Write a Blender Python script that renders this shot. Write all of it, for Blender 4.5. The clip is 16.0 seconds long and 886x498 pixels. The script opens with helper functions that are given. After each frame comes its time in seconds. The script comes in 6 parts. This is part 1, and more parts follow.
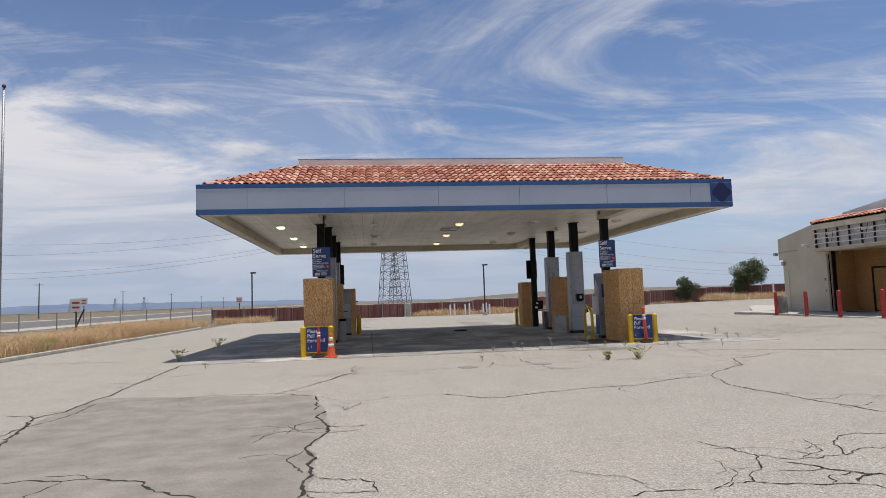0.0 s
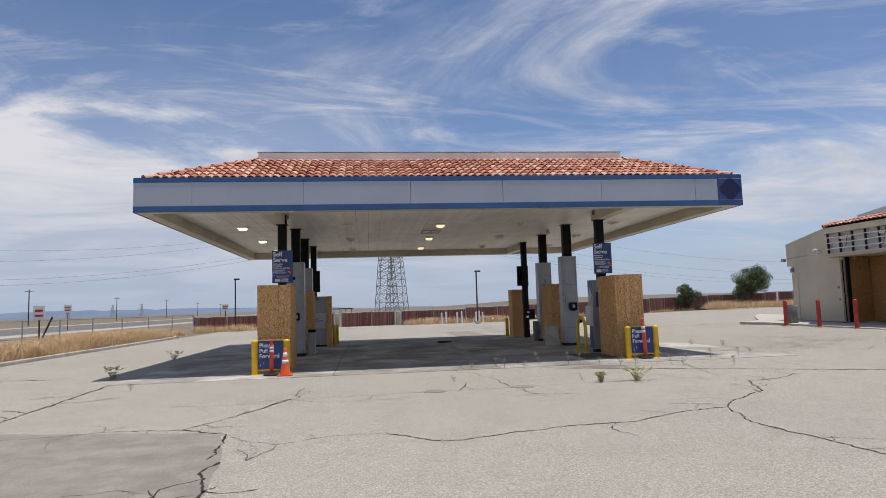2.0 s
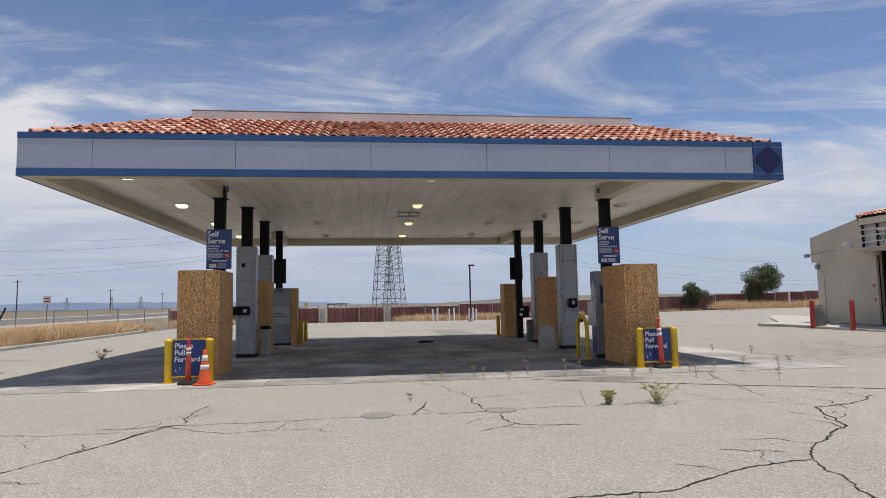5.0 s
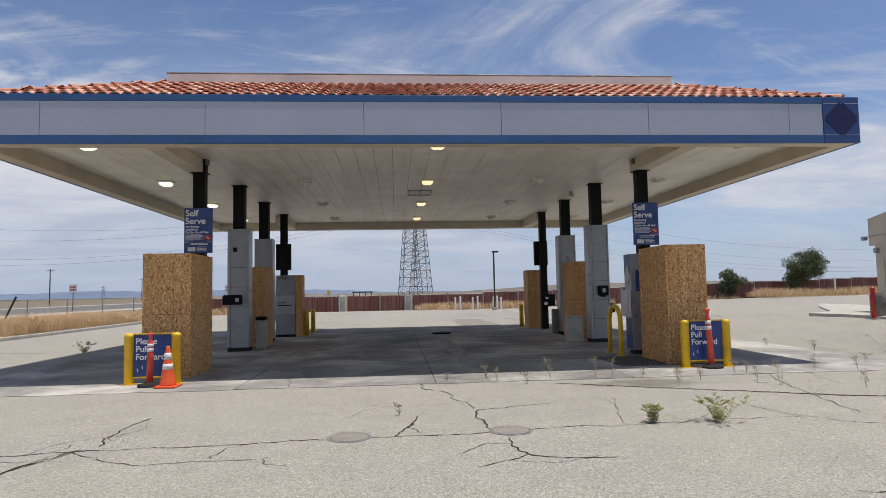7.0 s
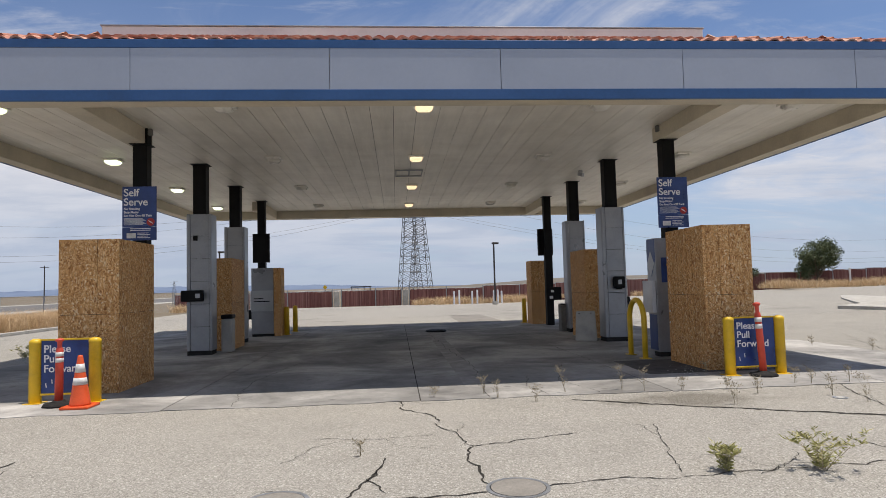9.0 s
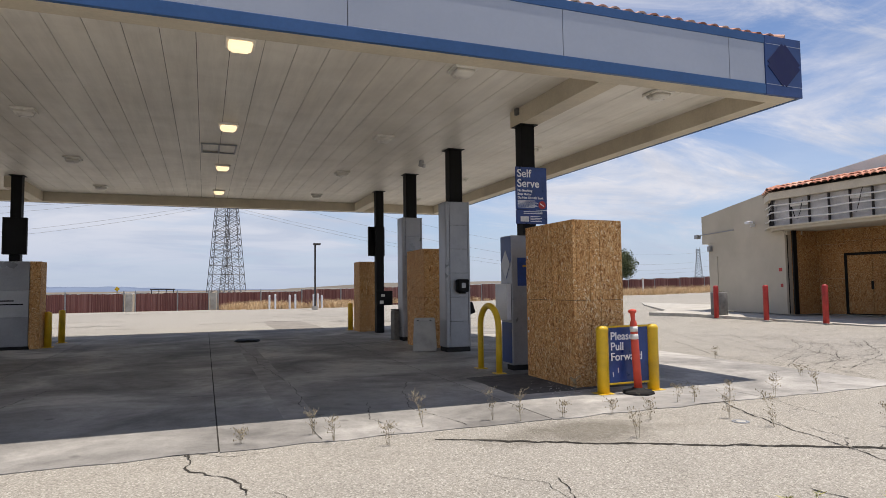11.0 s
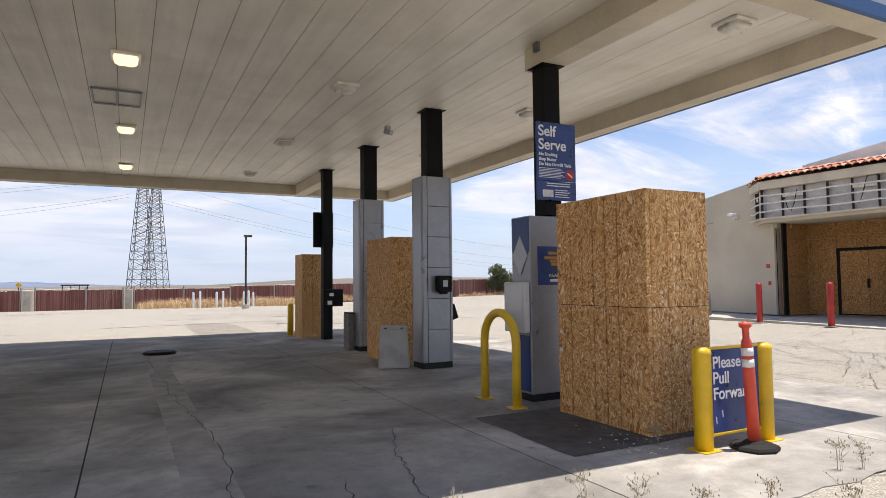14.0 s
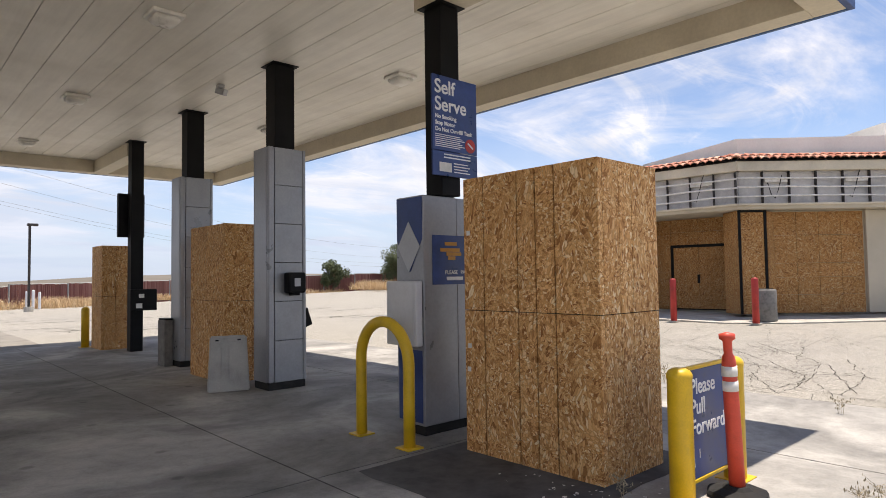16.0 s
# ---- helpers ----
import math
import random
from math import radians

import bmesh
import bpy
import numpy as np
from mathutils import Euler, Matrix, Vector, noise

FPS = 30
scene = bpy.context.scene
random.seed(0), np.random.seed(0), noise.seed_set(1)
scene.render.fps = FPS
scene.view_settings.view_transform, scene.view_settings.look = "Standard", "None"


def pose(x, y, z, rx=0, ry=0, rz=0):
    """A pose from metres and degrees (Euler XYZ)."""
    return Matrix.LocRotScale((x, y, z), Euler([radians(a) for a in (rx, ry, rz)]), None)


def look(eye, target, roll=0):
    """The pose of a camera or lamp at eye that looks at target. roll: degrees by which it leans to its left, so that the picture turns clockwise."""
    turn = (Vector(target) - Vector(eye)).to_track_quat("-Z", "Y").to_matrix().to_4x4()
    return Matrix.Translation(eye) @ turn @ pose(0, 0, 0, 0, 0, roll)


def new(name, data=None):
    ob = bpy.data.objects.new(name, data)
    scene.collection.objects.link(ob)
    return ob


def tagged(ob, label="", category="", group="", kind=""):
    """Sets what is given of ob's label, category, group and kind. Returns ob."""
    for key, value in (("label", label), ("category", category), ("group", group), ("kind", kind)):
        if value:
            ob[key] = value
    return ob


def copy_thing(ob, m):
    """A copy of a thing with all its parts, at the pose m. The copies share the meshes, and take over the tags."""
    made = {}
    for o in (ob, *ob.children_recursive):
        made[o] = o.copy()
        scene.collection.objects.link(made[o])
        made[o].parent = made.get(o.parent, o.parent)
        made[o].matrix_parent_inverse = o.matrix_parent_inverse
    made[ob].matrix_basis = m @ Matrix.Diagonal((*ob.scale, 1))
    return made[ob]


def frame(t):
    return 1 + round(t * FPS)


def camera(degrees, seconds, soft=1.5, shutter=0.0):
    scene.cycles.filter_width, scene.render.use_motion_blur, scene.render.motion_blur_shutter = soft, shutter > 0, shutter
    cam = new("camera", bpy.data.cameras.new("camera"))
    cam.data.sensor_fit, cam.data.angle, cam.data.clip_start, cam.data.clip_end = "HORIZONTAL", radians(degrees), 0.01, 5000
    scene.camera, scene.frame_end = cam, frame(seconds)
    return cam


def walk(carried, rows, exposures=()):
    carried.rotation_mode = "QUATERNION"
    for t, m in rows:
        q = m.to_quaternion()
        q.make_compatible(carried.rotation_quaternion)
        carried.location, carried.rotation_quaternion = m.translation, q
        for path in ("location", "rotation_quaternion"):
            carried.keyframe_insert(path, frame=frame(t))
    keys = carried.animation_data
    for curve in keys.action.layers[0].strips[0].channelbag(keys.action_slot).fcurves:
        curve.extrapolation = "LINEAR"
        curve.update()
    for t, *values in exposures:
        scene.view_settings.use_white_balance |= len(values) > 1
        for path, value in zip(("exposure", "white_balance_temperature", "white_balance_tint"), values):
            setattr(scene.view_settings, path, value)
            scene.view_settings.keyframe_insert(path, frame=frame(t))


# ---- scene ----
cam = camera(70.6, 16.0, soft=0.6)
METRES, EYE, TILT, LEAN, TURN = 17.5, 1.67, 0.0, 0.0, -6.4
PATH = [
    (0, (-0.145, 0.048, 1.56), (0.095, 2.027, 1.719), -1.9),
    (0.5, (0.11, 0.537, 1.544), (0.341, 2.517, 1.707), -1.9),
    (1, (0.341, 1.087, 1.552), (0.568, 3.067, 1.723), -1.9),
    (1.5, (0.586, 1.674, 1.575), (0.825, 3.651, 1.751), -1.9),
    (2, (0.824, 2.173, 1.611), (1.067, 4.15, 1.792), -1.8),
    (2.5, (1.011, 2.72, 1.558), (1.262, 4.695, 1.752), -1.4),
    (3, (1.23, 3.261, 1.542), (1.491, 5.234, 1.741), -1.2),
    (3.5, (1.425, 3.761, 1.569), (1.686, 5.733, 1.776), -1.2),
    (4, (1.587, 4.348, 1.568), (1.858, 6.318, 1.777), -1.3),
    (4.2, (1.651, 4.571, 1.548), (1.92, 6.542, 1.75), -1.3),
    (6.3, (2.368, 6.814, 1.51), (2.561, 8.799, 1.651), -0.7),
    (6.5, (2.422, 7.008, 1.532), (2.615, 8.994, 1.669), -0.9),
    (7, (2.562, 7.461, 1.512), (2.715, 9.451, 1.647), -1.1),
    (7.5, (2.722, 8.016, 1.505), (2.864, 10.008, 1.629), -1.1),
    (8, (2.787, 8.606, 1.485), (2.918, 10.598, 1.609), -1.3),
    (8.2, (2.814, 8.808, 1.483), (2.946, 10.8, 1.602), -1.4),
    (10.3, (3.036, 11.148, 1.418), (3.427, 13.105, 1.542), -0.9),
    (10.5, (3.022, 11.361, 1.392), (3.516, 13.295, 1.517), -0.7),
    (11, (3.08, 11.918, 1.42), (3.79, 13.784, 1.542), -0.7),
    (11.5, (3.188, 12.482, 1.46), (3.961, 14.322, 1.591), -0.6),
    (12, (3.195, 13.027, 1.461), (4.046, 14.832, 1.592), -0.6),
    (12.5, (3.287, 13.509, 1.444), (4.175, 15.296, 1.564), -0.7),
    (13, (3.351, 13.996, 1.454), (4.242, 15.783, 1.565), -0.5),
    (13.5, (3.389, 14.527, 1.474), (4.283, 16.313, 1.581), -0.6),
    (14, (3.501, 15.043, 1.472), (4.404, 16.824, 1.579), -0.6),
    (14.5, (3.611, 15.526, 1.501), (4.585, 17.27, 1.611), -0.6),
    (15, (3.761, 16.035, 1.542), (4.919, 17.662, 1.656), -1.0),
    (15.5, (3.92, 16.475, 1.504), (5.195, 18.012, 1.606), -0.9),
    (16, (4.061, 16.914, 1.505), (5.411, 18.387, 1.593), -0.8),
]
walk(cam, [(t, look(eye, target, roll)) for t, eye, target, roll in PATH],
     [(0, -0.06, 6650, 12), (8.2, 0.0, 6650, 12), (10.3, 0.12, 6800, 13), (12.0, 0.24, 6800, 14), (13.0, 0.27, 6850, 14), (13.5, 0.40, 6900, 14), (14.0, 0.58, 6950, 14), (15.0, 0.60, 7000, 14), (16.0, 0.58, 7050, 14)])

# ---- light ----
SUN_WAY = Vector((0.205, -0.055, 1.0)).normalized()
sun = new("sun", bpy.data.lights.new("sun", "SUN"))
sun.data.energy, sun.data.angle, sun.data.color = 4.5, radians(0.53), (1.0, 0.955, 0.88)
sun.matrix_world = look(SUN_WAY * 100, (0, 0, 0))
scene.view_settings.exposure = 0.0

world = bpy.data.worlds.new("sky")
scene.world = world
world.use_nodes = True
wn, wl = world.node_tree.nodes, world.node_tree.links
wn.clear()


def wnode(kind, **values):
    n = wn.new(kind)
    for k, v in values.items():
        n.inputs[k.replace("_", " ")].default_value = v
    return n


sky = wn.new("ShaderNodeTexSky")
sky.sky_type, sky.sun_disc = "NISHITA", False
sky.sun_elevation, sky.sun_rotation = math.asin(SUN_WAY.z), radians(98)
sky.altitude, sky.air_density, sky.dust_density, sky.ozone_density = 700, 1.0, 0.1, 3.0
coord = wn.new("ShaderNodeTexCoord")
sep = wn.new("ShaderNodeSeparateXYZ")
wl.new(coord.outputs["Generated"], sep.inputs[0])


def wmath(op, a, b=None, c=None, clamp=False):
    n = wn.new("ShaderNodeMath")
    n.operation, n.use_clamp = op, clamp
    for i, v in enumerate((a, b, c)):
        if v is None:
            continue
        if isinstance(v, (int, float)):
            n.inputs[i].default_value = v
        else:
            wl.new(v, n.inputs[i])
    return n.outputs[0]


# flat cloud layer seen in perspective
up = wmath("ADD", wmath("MAXIMUM", sep.outputs["Z"], 0.0), 0.16)
flat = wn.new("ShaderNodeCombineXYZ")
wl.new(wmath("SUBTRACT", wmath("DIVIDE", sep.outputs["X"], up), 0.36), flat.inputs[0])
wl.new(wmath("DIVIDE", sep.outputs["Y"], up), flat.inputs[1])


def cloud(scale, stretch, turn, offset, low, high, detail=8.0, rough=0.6, warp=0.6):
    m = wn.new("ShaderNodeMapping")
    m.inputs["Location"].default_value = offset
    m.inputs["Rotation"].default_value = (0, 0, radians(turn))
    m.inputs["Scale"].default_value = (stretch, 1.0, 1.0)
    wl.new(flat.outputs[0], m.inputs["Vector"])
    t = wnode("ShaderNodeTexNoise", Scale=scale, Detail=detail, Roughness=rough, Distortion=warp)
    wl.new(m.outputs[0], t.inputs["Vector"])
    r = wn.new("ShaderNodeMapRange")
    r.interpolation_type = "SMOOTHSTEP"
    r.inputs["From Min"].default_value, r.inputs["From Max"].default_value = low, high
    wl.new(t.outputs[0], r.inputs["Value"])
    return r.outputs[0]


wisps = cloud(1.25, 0.6, 62, (3.1, 0.4, 0), 0.43, 0.78, 10, 0.62, 1.2)
veil = cloud(0.55, 1.0, 20, (7.7, 2.2, 0), 0.34, 0.66, 5, 0.5, 0.3)
streaks = cloud(2.6, 0.35, 75, (5.6, 1.7, 0), 0.50, 0.78, 9, 0.66, 1.6)
# a soft bank lies over the west, its upper edge falling eastward; the veil thickens to the horizon
low = wmath("MULTIPLY_ADD", sep.outputs["Z"], -2.2, 0.95, clamp=True)
fray = wmath("MULTIPLY", wmath("SUBTRACT", cloud(1.6, 0.6, 30, (1.4, 5.2, 0), 0.25, 0.75, 9, 0.62, 0.5), 0.5), 0.16)
top = wmath("ADD", wmath("MULTIPLY_ADD", sep.outputs["X"], -0.22, 0.22), fray)
bank = wmath("MULTIPLY", wmath("SUBTRACT", top, sep.outputs["Z"]), 9.0, clamp=True)
bank = wmath("MULTIPLY", bank, wmath("MULTIPLY_ADD", sep.outputs["X"], -1.5, 0.62, clamp=True))
body = wmath("MULTIPLY_ADD", cloud(1.1, 0.45, 15, (2.4, 1.2, 0), 0.30, 0.62, 8, 0.6, 0.4), 0.55, 0.45)
cover = wmath("ADD", wmath("MULTIPLY", wisps, 1.0), wmath("MULTIPLY", wmath("MULTIPLY", veil, low), 0.52))
cover = wmath("ADD", cover, wmath("MULTIPLY", streaks, 0.55))
cover = wmath("ADD", cover, wmath("MULTIPLY", wmath("MULTIPLY", bank, body), 1.1))
cover = wmath("MINIMUM", wmath("MULTIPLY", cover, wmath("MULTIPLY_ADD", sep.outputs["Z"], 14.0, 0.25, clamp=True)), 0.93)
mix = wn.new("ShaderNodeMix")
mix.data_type = "RGBA"
wl.new(cover, mix.inputs["Factor"])
blue = wn.new("ShaderNodeVectorMath")
blue.operation = "MULTIPLY"
wl.new(sky.outputs[0], blue.inputs[0])
blue.inputs[1].default_value = (1.16, 1.18, 1.27)
wl.new(blue.outputs[0], mix.inputs["A"])
tone = wn.new("ShaderNodeMix")
tone.data_type = "RGBA"
wl.new(cloud(1.7, 0.6, 25, (9.2, 4.4, 0), 0.36, 0.62, 8, 0.6, 0.5), tone.inputs["Factor"])
for name_, shade in (("A", (6.0, 6.5, 7.5, 1)), ("B", (8.7, 8.8, 9.2, 1))):
    next(q for q in tone.inputs if q.name == name_ and q.type == "RGBA").default_value = shade
wl.new(next(q for q in tone.outputs if q.type == "RGBA"), mix.inputs["B"])
far_air = wn.new("ShaderNodeMix")
far_air.data_type = "RGBA"
thick = wmath("MULTIPLY_ADD", sep.outputs["Z"], -4.2, 0.86, clamp=True)
wl.new(thick, far_air.inputs["Factor"])
wl.new(mix.outputs["Result"], far_air.inputs["A"])
far_air.inputs["B"].default_value = (4.2, 5.3, 7.2, 1)
back = wnode("ShaderNodeBackground", Strength=0.088)
wl.new(far_air.outputs["Result"], back.inputs["Color"])
out = wn.new("ShaderNodeOutputWorld")
wl.new(back.outputs[0], out.inputs[0])


# ---- materials ----
class Mat:
    """A node material with short calls for its nodes."""

    def __init__(self, name, rough=0.7, metal=0.0):
        self.m = bpy.data.materials.new(name)
        self.m.use_nodes = True
        self.n, self.l = self.m.node_tree.nodes, self.m.node_tree.links
        self.b = self.n["Principled BSDF"]
        self.b.inputs["Roughness"].default_value = rough
        self.b.inputs["Metallic"].default_value = metal
        if rough > 0.7:
            self.b.inputs["Specular IOR Level"].default_value = 0.2
        self.tc = self.n.new("ShaderNodeTexCoord")
        self.vec = self.tc.outputs["Object"]

    def world(self):
        g = self.n.new("ShaderNodeNewGeometry")
        self.vec = g.outputs["Position"]
        return self

    def mapped(self, scale=(1, 1, 1), turn=(0, 0, 0), offset=(0, 0, 0), vec=None):
        m = self.n.new("ShaderNodeMapping")
        m.inputs["Scale"].default_value, m.inputs["Rotation"].default_value, m.inputs["Location"].default_value = scale, [radians(a) for a in turn], offset
        self.l.new(vec or self.vec, m.inputs["Vector"])
        return m.outputs[0]

    def noise(self, scale, detail=4.0, rough=0.55, warp=0.0, vec=None):
        t = self.n.new("ShaderNodeTexNoise")
        for k, v in (("Scale", scale), ("Detail", detail), ("Roughness", rough), ("Distortion", warp)):
            t.inputs[k].default_value = v
        self.l.new(vec or self.vec, t.inputs["Vector"])
        return t.outputs["Fac"]

    def cells(self, scale, vec=None, feature="F1", out="Color", random_=1.0):
        t = self.n.new("ShaderNodeTexVoronoi")
        t.feature = feature
        t.inputs["Scale"].default_value, t.inputs["Randomness"].default_value = scale, random_
        self.l.new(vec or self.vec, t.inputs["Vector"])
        return t.outputs[out]

    def ramp(self, fac, *stops):
        r = self.n.new("ShaderNodeValToRGB")
        while len(r.color_ramp.elements) < len(stops):
            r.color_ramp.elements.new(0.5)
        for e, (p, c) in zip(r.color_ramp.elements, stops):
            e.position = p
            e.color = (*c, 1) if isinstance(c, tuple) else (c, c, c, 1)
        self.l.new(fac, r.inputs[0])
        return r.outputs[0]

    def mix(self, fac, a, b, how="MIX"):
        m = self.n.new("ShaderNodeMix")
        m.data_type, m.blend_type = "RGBA", how
        for i, v in (("Factor", fac), ("A", a), ("B", b)):
            s = next(q for q in m.inputs if q.name == i and q.type == ("VALUE" if i == "Factor" else "RGBA"))
            if isinstance(v, (int, float)):
                s.default_value = v if i == "Factor" else (v, v, v, 1)
            elif isinstance(v, tuple):
                s.default_value = (*v, 1)
            else:
                self.l.new(v, s)
        return next(q for q in m.outputs if q.type == "RGBA")

    def math(self, op, a, b=0.0, clamp=False):
        n = self.n.new("ShaderNodeMath")
        n.operation, n.use_clamp = op, clamp
        for i, v in enumerate((a, b)):
            if isinstance(v, (int, float)):
                n.inputs[i].default_value = v
            else:
                self.l.new(v, n.inputs[i])
        return n.outputs[0]

    def chance(self):
        return self.n.new("ShaderNodeObjectInfo").outputs["Random"]

    def island(self):
        return self.n.new("ShaderNodeNewGeometry").outputs["Random Per Island"]

    def color(self, c):
        if isinstance(c, tuple):
            self.b.inputs["Base Color"].default_value = (*c, 1)
        else:
            self.l.new(c, self.b.inputs["Base Color"])
        return self

    def rough(self, fac):
        self.l.new(fac, self.b.inputs["Roughness"])
        return self

    def bump(self, fac, strength=0.3, far=0.01):
        b = self.n.new("ShaderNodeBump")
        b.inputs["Strength"].default_value, b.inputs["Distance"].default_value = strength, far
        self.l.new(fac, b.inputs["Height"])
        self.l.new(b.outputs[0], self.b.inputs["Normal"])
        return self


def painted(name, c, rough=0.45, wear=0.25, scale=3.0, metal=0.0):
    """Paint with broad fading, fine speckle and a little relief."""
    m = Mat(name, rough, metal).world()
    broad, fine = m.noise(scale, 5, 0.6), m.noise(scale * 22, 3, 0.6)
    dark, pale = tuple(v * (1 - wear) for v in c), tuple(min(v * (1 + wear * 0.6) + 0.01, 1) for v in c)
    base = m.ramp(broad, (0.3, dark), (0.5, c), (0.72, pale))
    m.color(m.mix(min(0.25, wear), base, m.ramp(fine, (0.35, 0.55), (0.65, 1.0)), "MULTIPLY"))
    m.rough(m.ramp(broad, (0.3, max(rough - 0.1, 0.05)), (0.7, min(rough + 0.15, 1))))
    return m.bump(fine, 0.06, 0.004).m


# worn lot surface: pale exposed aggregate
m = Mat("aged_asphalt", 0.92).world()
stone = m.cells(95.0)
grit = m.noise(38, 4, 0.7)
broad = m.noise(0.16, 6, 0.6, 0.4)
mid = m.noise(1.3, 5, 0.6)
c = m.ramp(stone, (0.0, (0.18, 0.169, 0.147)), (0.3, (0.305, 0.288, 0.252)), (0.7, (0.40, 0.38, 0.338)), (1.0, (0.62, 0.597, 0.548)))
c = m.mix(0.55, c, m.ramp(grit, (0.3, 0.5), (0.6, 1.0)), "MULTIPLY")
c = m.mix(0.75, c, m.ramp(broad, (0.3, (0.89, 0.89, 0.89)), (0.6, (1.0, 0.99, 0.97))), "MULTIPLY")
c = m.mix(0.5, c, m.ramp(mid, (0.28, 0.82), (0.55, 1.0)), "MULTIPLY")
c = m.mix(0.5, c, m.ramp(m.noise(17.0, 2, 0.7), (0.26, 0.68), (0.40, 1.0)), "MULTIPLY")
d = m.n.new("ShaderNodeVectorMath")
d.operation = "DISTANCE"
m.l.new(m.mapped((0.42, 1.0, 1.0)), d.inputs[0])
d.inputs[1].default_value = (6.6 * 0.42, 17.25, 0.0)
spill = m.math("ADD", d.outputs["Value"], m.noise(1.6, 6, 0.65))
c = m.mix(0.8, c, m.ramp(spill, (0.75, (0.50, 0.485, 0.455)), (1.35, 1.0)), "MULTIPLY")
ASPHALT = m.color(c).bump(m.math("ADD", m.cells(72.0, out="Distance"), grit), 0.5, 0.007).m

# smoother patch of older, darker asphalt
m = Mat("patch_asphalt", 0.9).world()
c = m.ramp(m.noise(2.2, 6, 0.65), (0.3, (0.215, 0.198, 0.172)), (0.7, (0.315, 0.292, 0.256)))
c = m.mix(0.6, c, m.ramp(m.noise(45, 3, 0.7), (0.3, 0.6), (0.65, 1.0)), "MULTIPLY")
c = m.mix(0.8, c, m.ramp(m.cells(9.0, out="Distance"), (0.03, 0.4), (0.075, 1.0)), "MULTIPLY")
c = m.mix(0.5, c, m.ramp(m.noise(0.9, 6, 0.7, vec=m.mapped((0.6, 2.2, 1.0))), (0.35, 0.78), (0.6, 1.05)), "MULTIPLY")
PATCH = m.color(c).bump(m.noise(60, 3, 0.7), 0.3, 0.005).m

m = Mat("joint_dirt", 0.95).world()
JOINT = m.color(m.ramp(m.noise(14, 4), (0.3, (0.018, 0.017, 0.015)), (0.8, (0.07, 0.063, 0.053)))).m

# concrete slabs of the forecourt: oil stains, tyre marks, each slab its own tint
m = Mat("forecourt_concrete", 0.8).world()
stain = m.noise(0.55, 7, 0.62, 0.5)
c = m.ramp(stain, (0.33, (0.175, 0.169, 0.159)), (0.5, (0.325, 0.314, 0.293)), (0.64, (0.51, 0.491, 0.457)))
c = m.mix(1.0, c, m.ramp(m.chance(), (0.0, 0.88), (1.0, 1.06)), "MULTIPLY")
c = m.mix(0.5, c, m.ramp(m.noise(5.5, 6, 0.7), (0.3, 0.62), (0.55, 1.0)), "MULTIPLY")
c = m.mix(0.35, c, m.ramp(m.noise(70, 3, 0.7), (0.3, 0.6), (0.6, 1.0)), "MULTIPLY")
spots = m.ramp(m.cells(1.7, out="Distance"), (0.0, 0.35), (0.07, 0.5), (0.11, 1.0))
c = m.mix(0.55, c, spots, "MULTIPLY")
CONCRETE = m.color(c).rough(m.ramp(stain, (0.3, 0.78), (0.7, 0.95))).bump(m.noise(80, 3, 0.7), 0.15, 0.004).m

m = Mat("trench_concrete", 0.85).world()
TRENCH = m.color(m.ramp(m.noise(3.0, 6, 0.65), (0.3, (0.22, 0.21, 0.195)), (0.75, (0.42, 0.40, 0.37)))).m

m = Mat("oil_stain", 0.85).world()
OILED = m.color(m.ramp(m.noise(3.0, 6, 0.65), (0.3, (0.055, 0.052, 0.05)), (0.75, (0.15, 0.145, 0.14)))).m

m = Mat("kerb_concrete", 0.85).world()
c = m.ramp(m.noise(2.5, 6, 0.65), (0.3, (0.34, 0.32, 0.28)), (0.7, (0.55, 0.53, 0.48)))
KERB = m.color(m.mix(0.4, c, m.ramp(m.noise(60, 3, 0.7), (0.3, 0.6), (0.6, 1.0)), "MULTIPLY")).bump(m.noise(60, 3), 0.2, 0.005).m

m = Mat("dry_dirt", 0.95).world()
c = m.ramp(m.noise(0.03, 8, 0.65, 0.4), (0.3, (0.15, 0.122, 0.084)), (0.55, (0.205, 0.17, 0.122)), (0.75, (0.105, 0.096, 0.062)))
c = m.mix(0.5, c, m.ramp(m.noise(0.9, 7, 0.7), (0.3, 0.55), (0.6, 1.0)), "MULTIPLY")
DIRT = m.color(c).bump(m.noise(4, 6, 0.7), 0.5, 0.05).m

m = Mat("far_road", 0.9).world()
ROAD = m.color(m.ramp(m.noise(0.4, 6, 0.6), (0.3, (0.115, 0.112, 0.108)), (0.7, (0.165, 0.16, 0.152)))).m


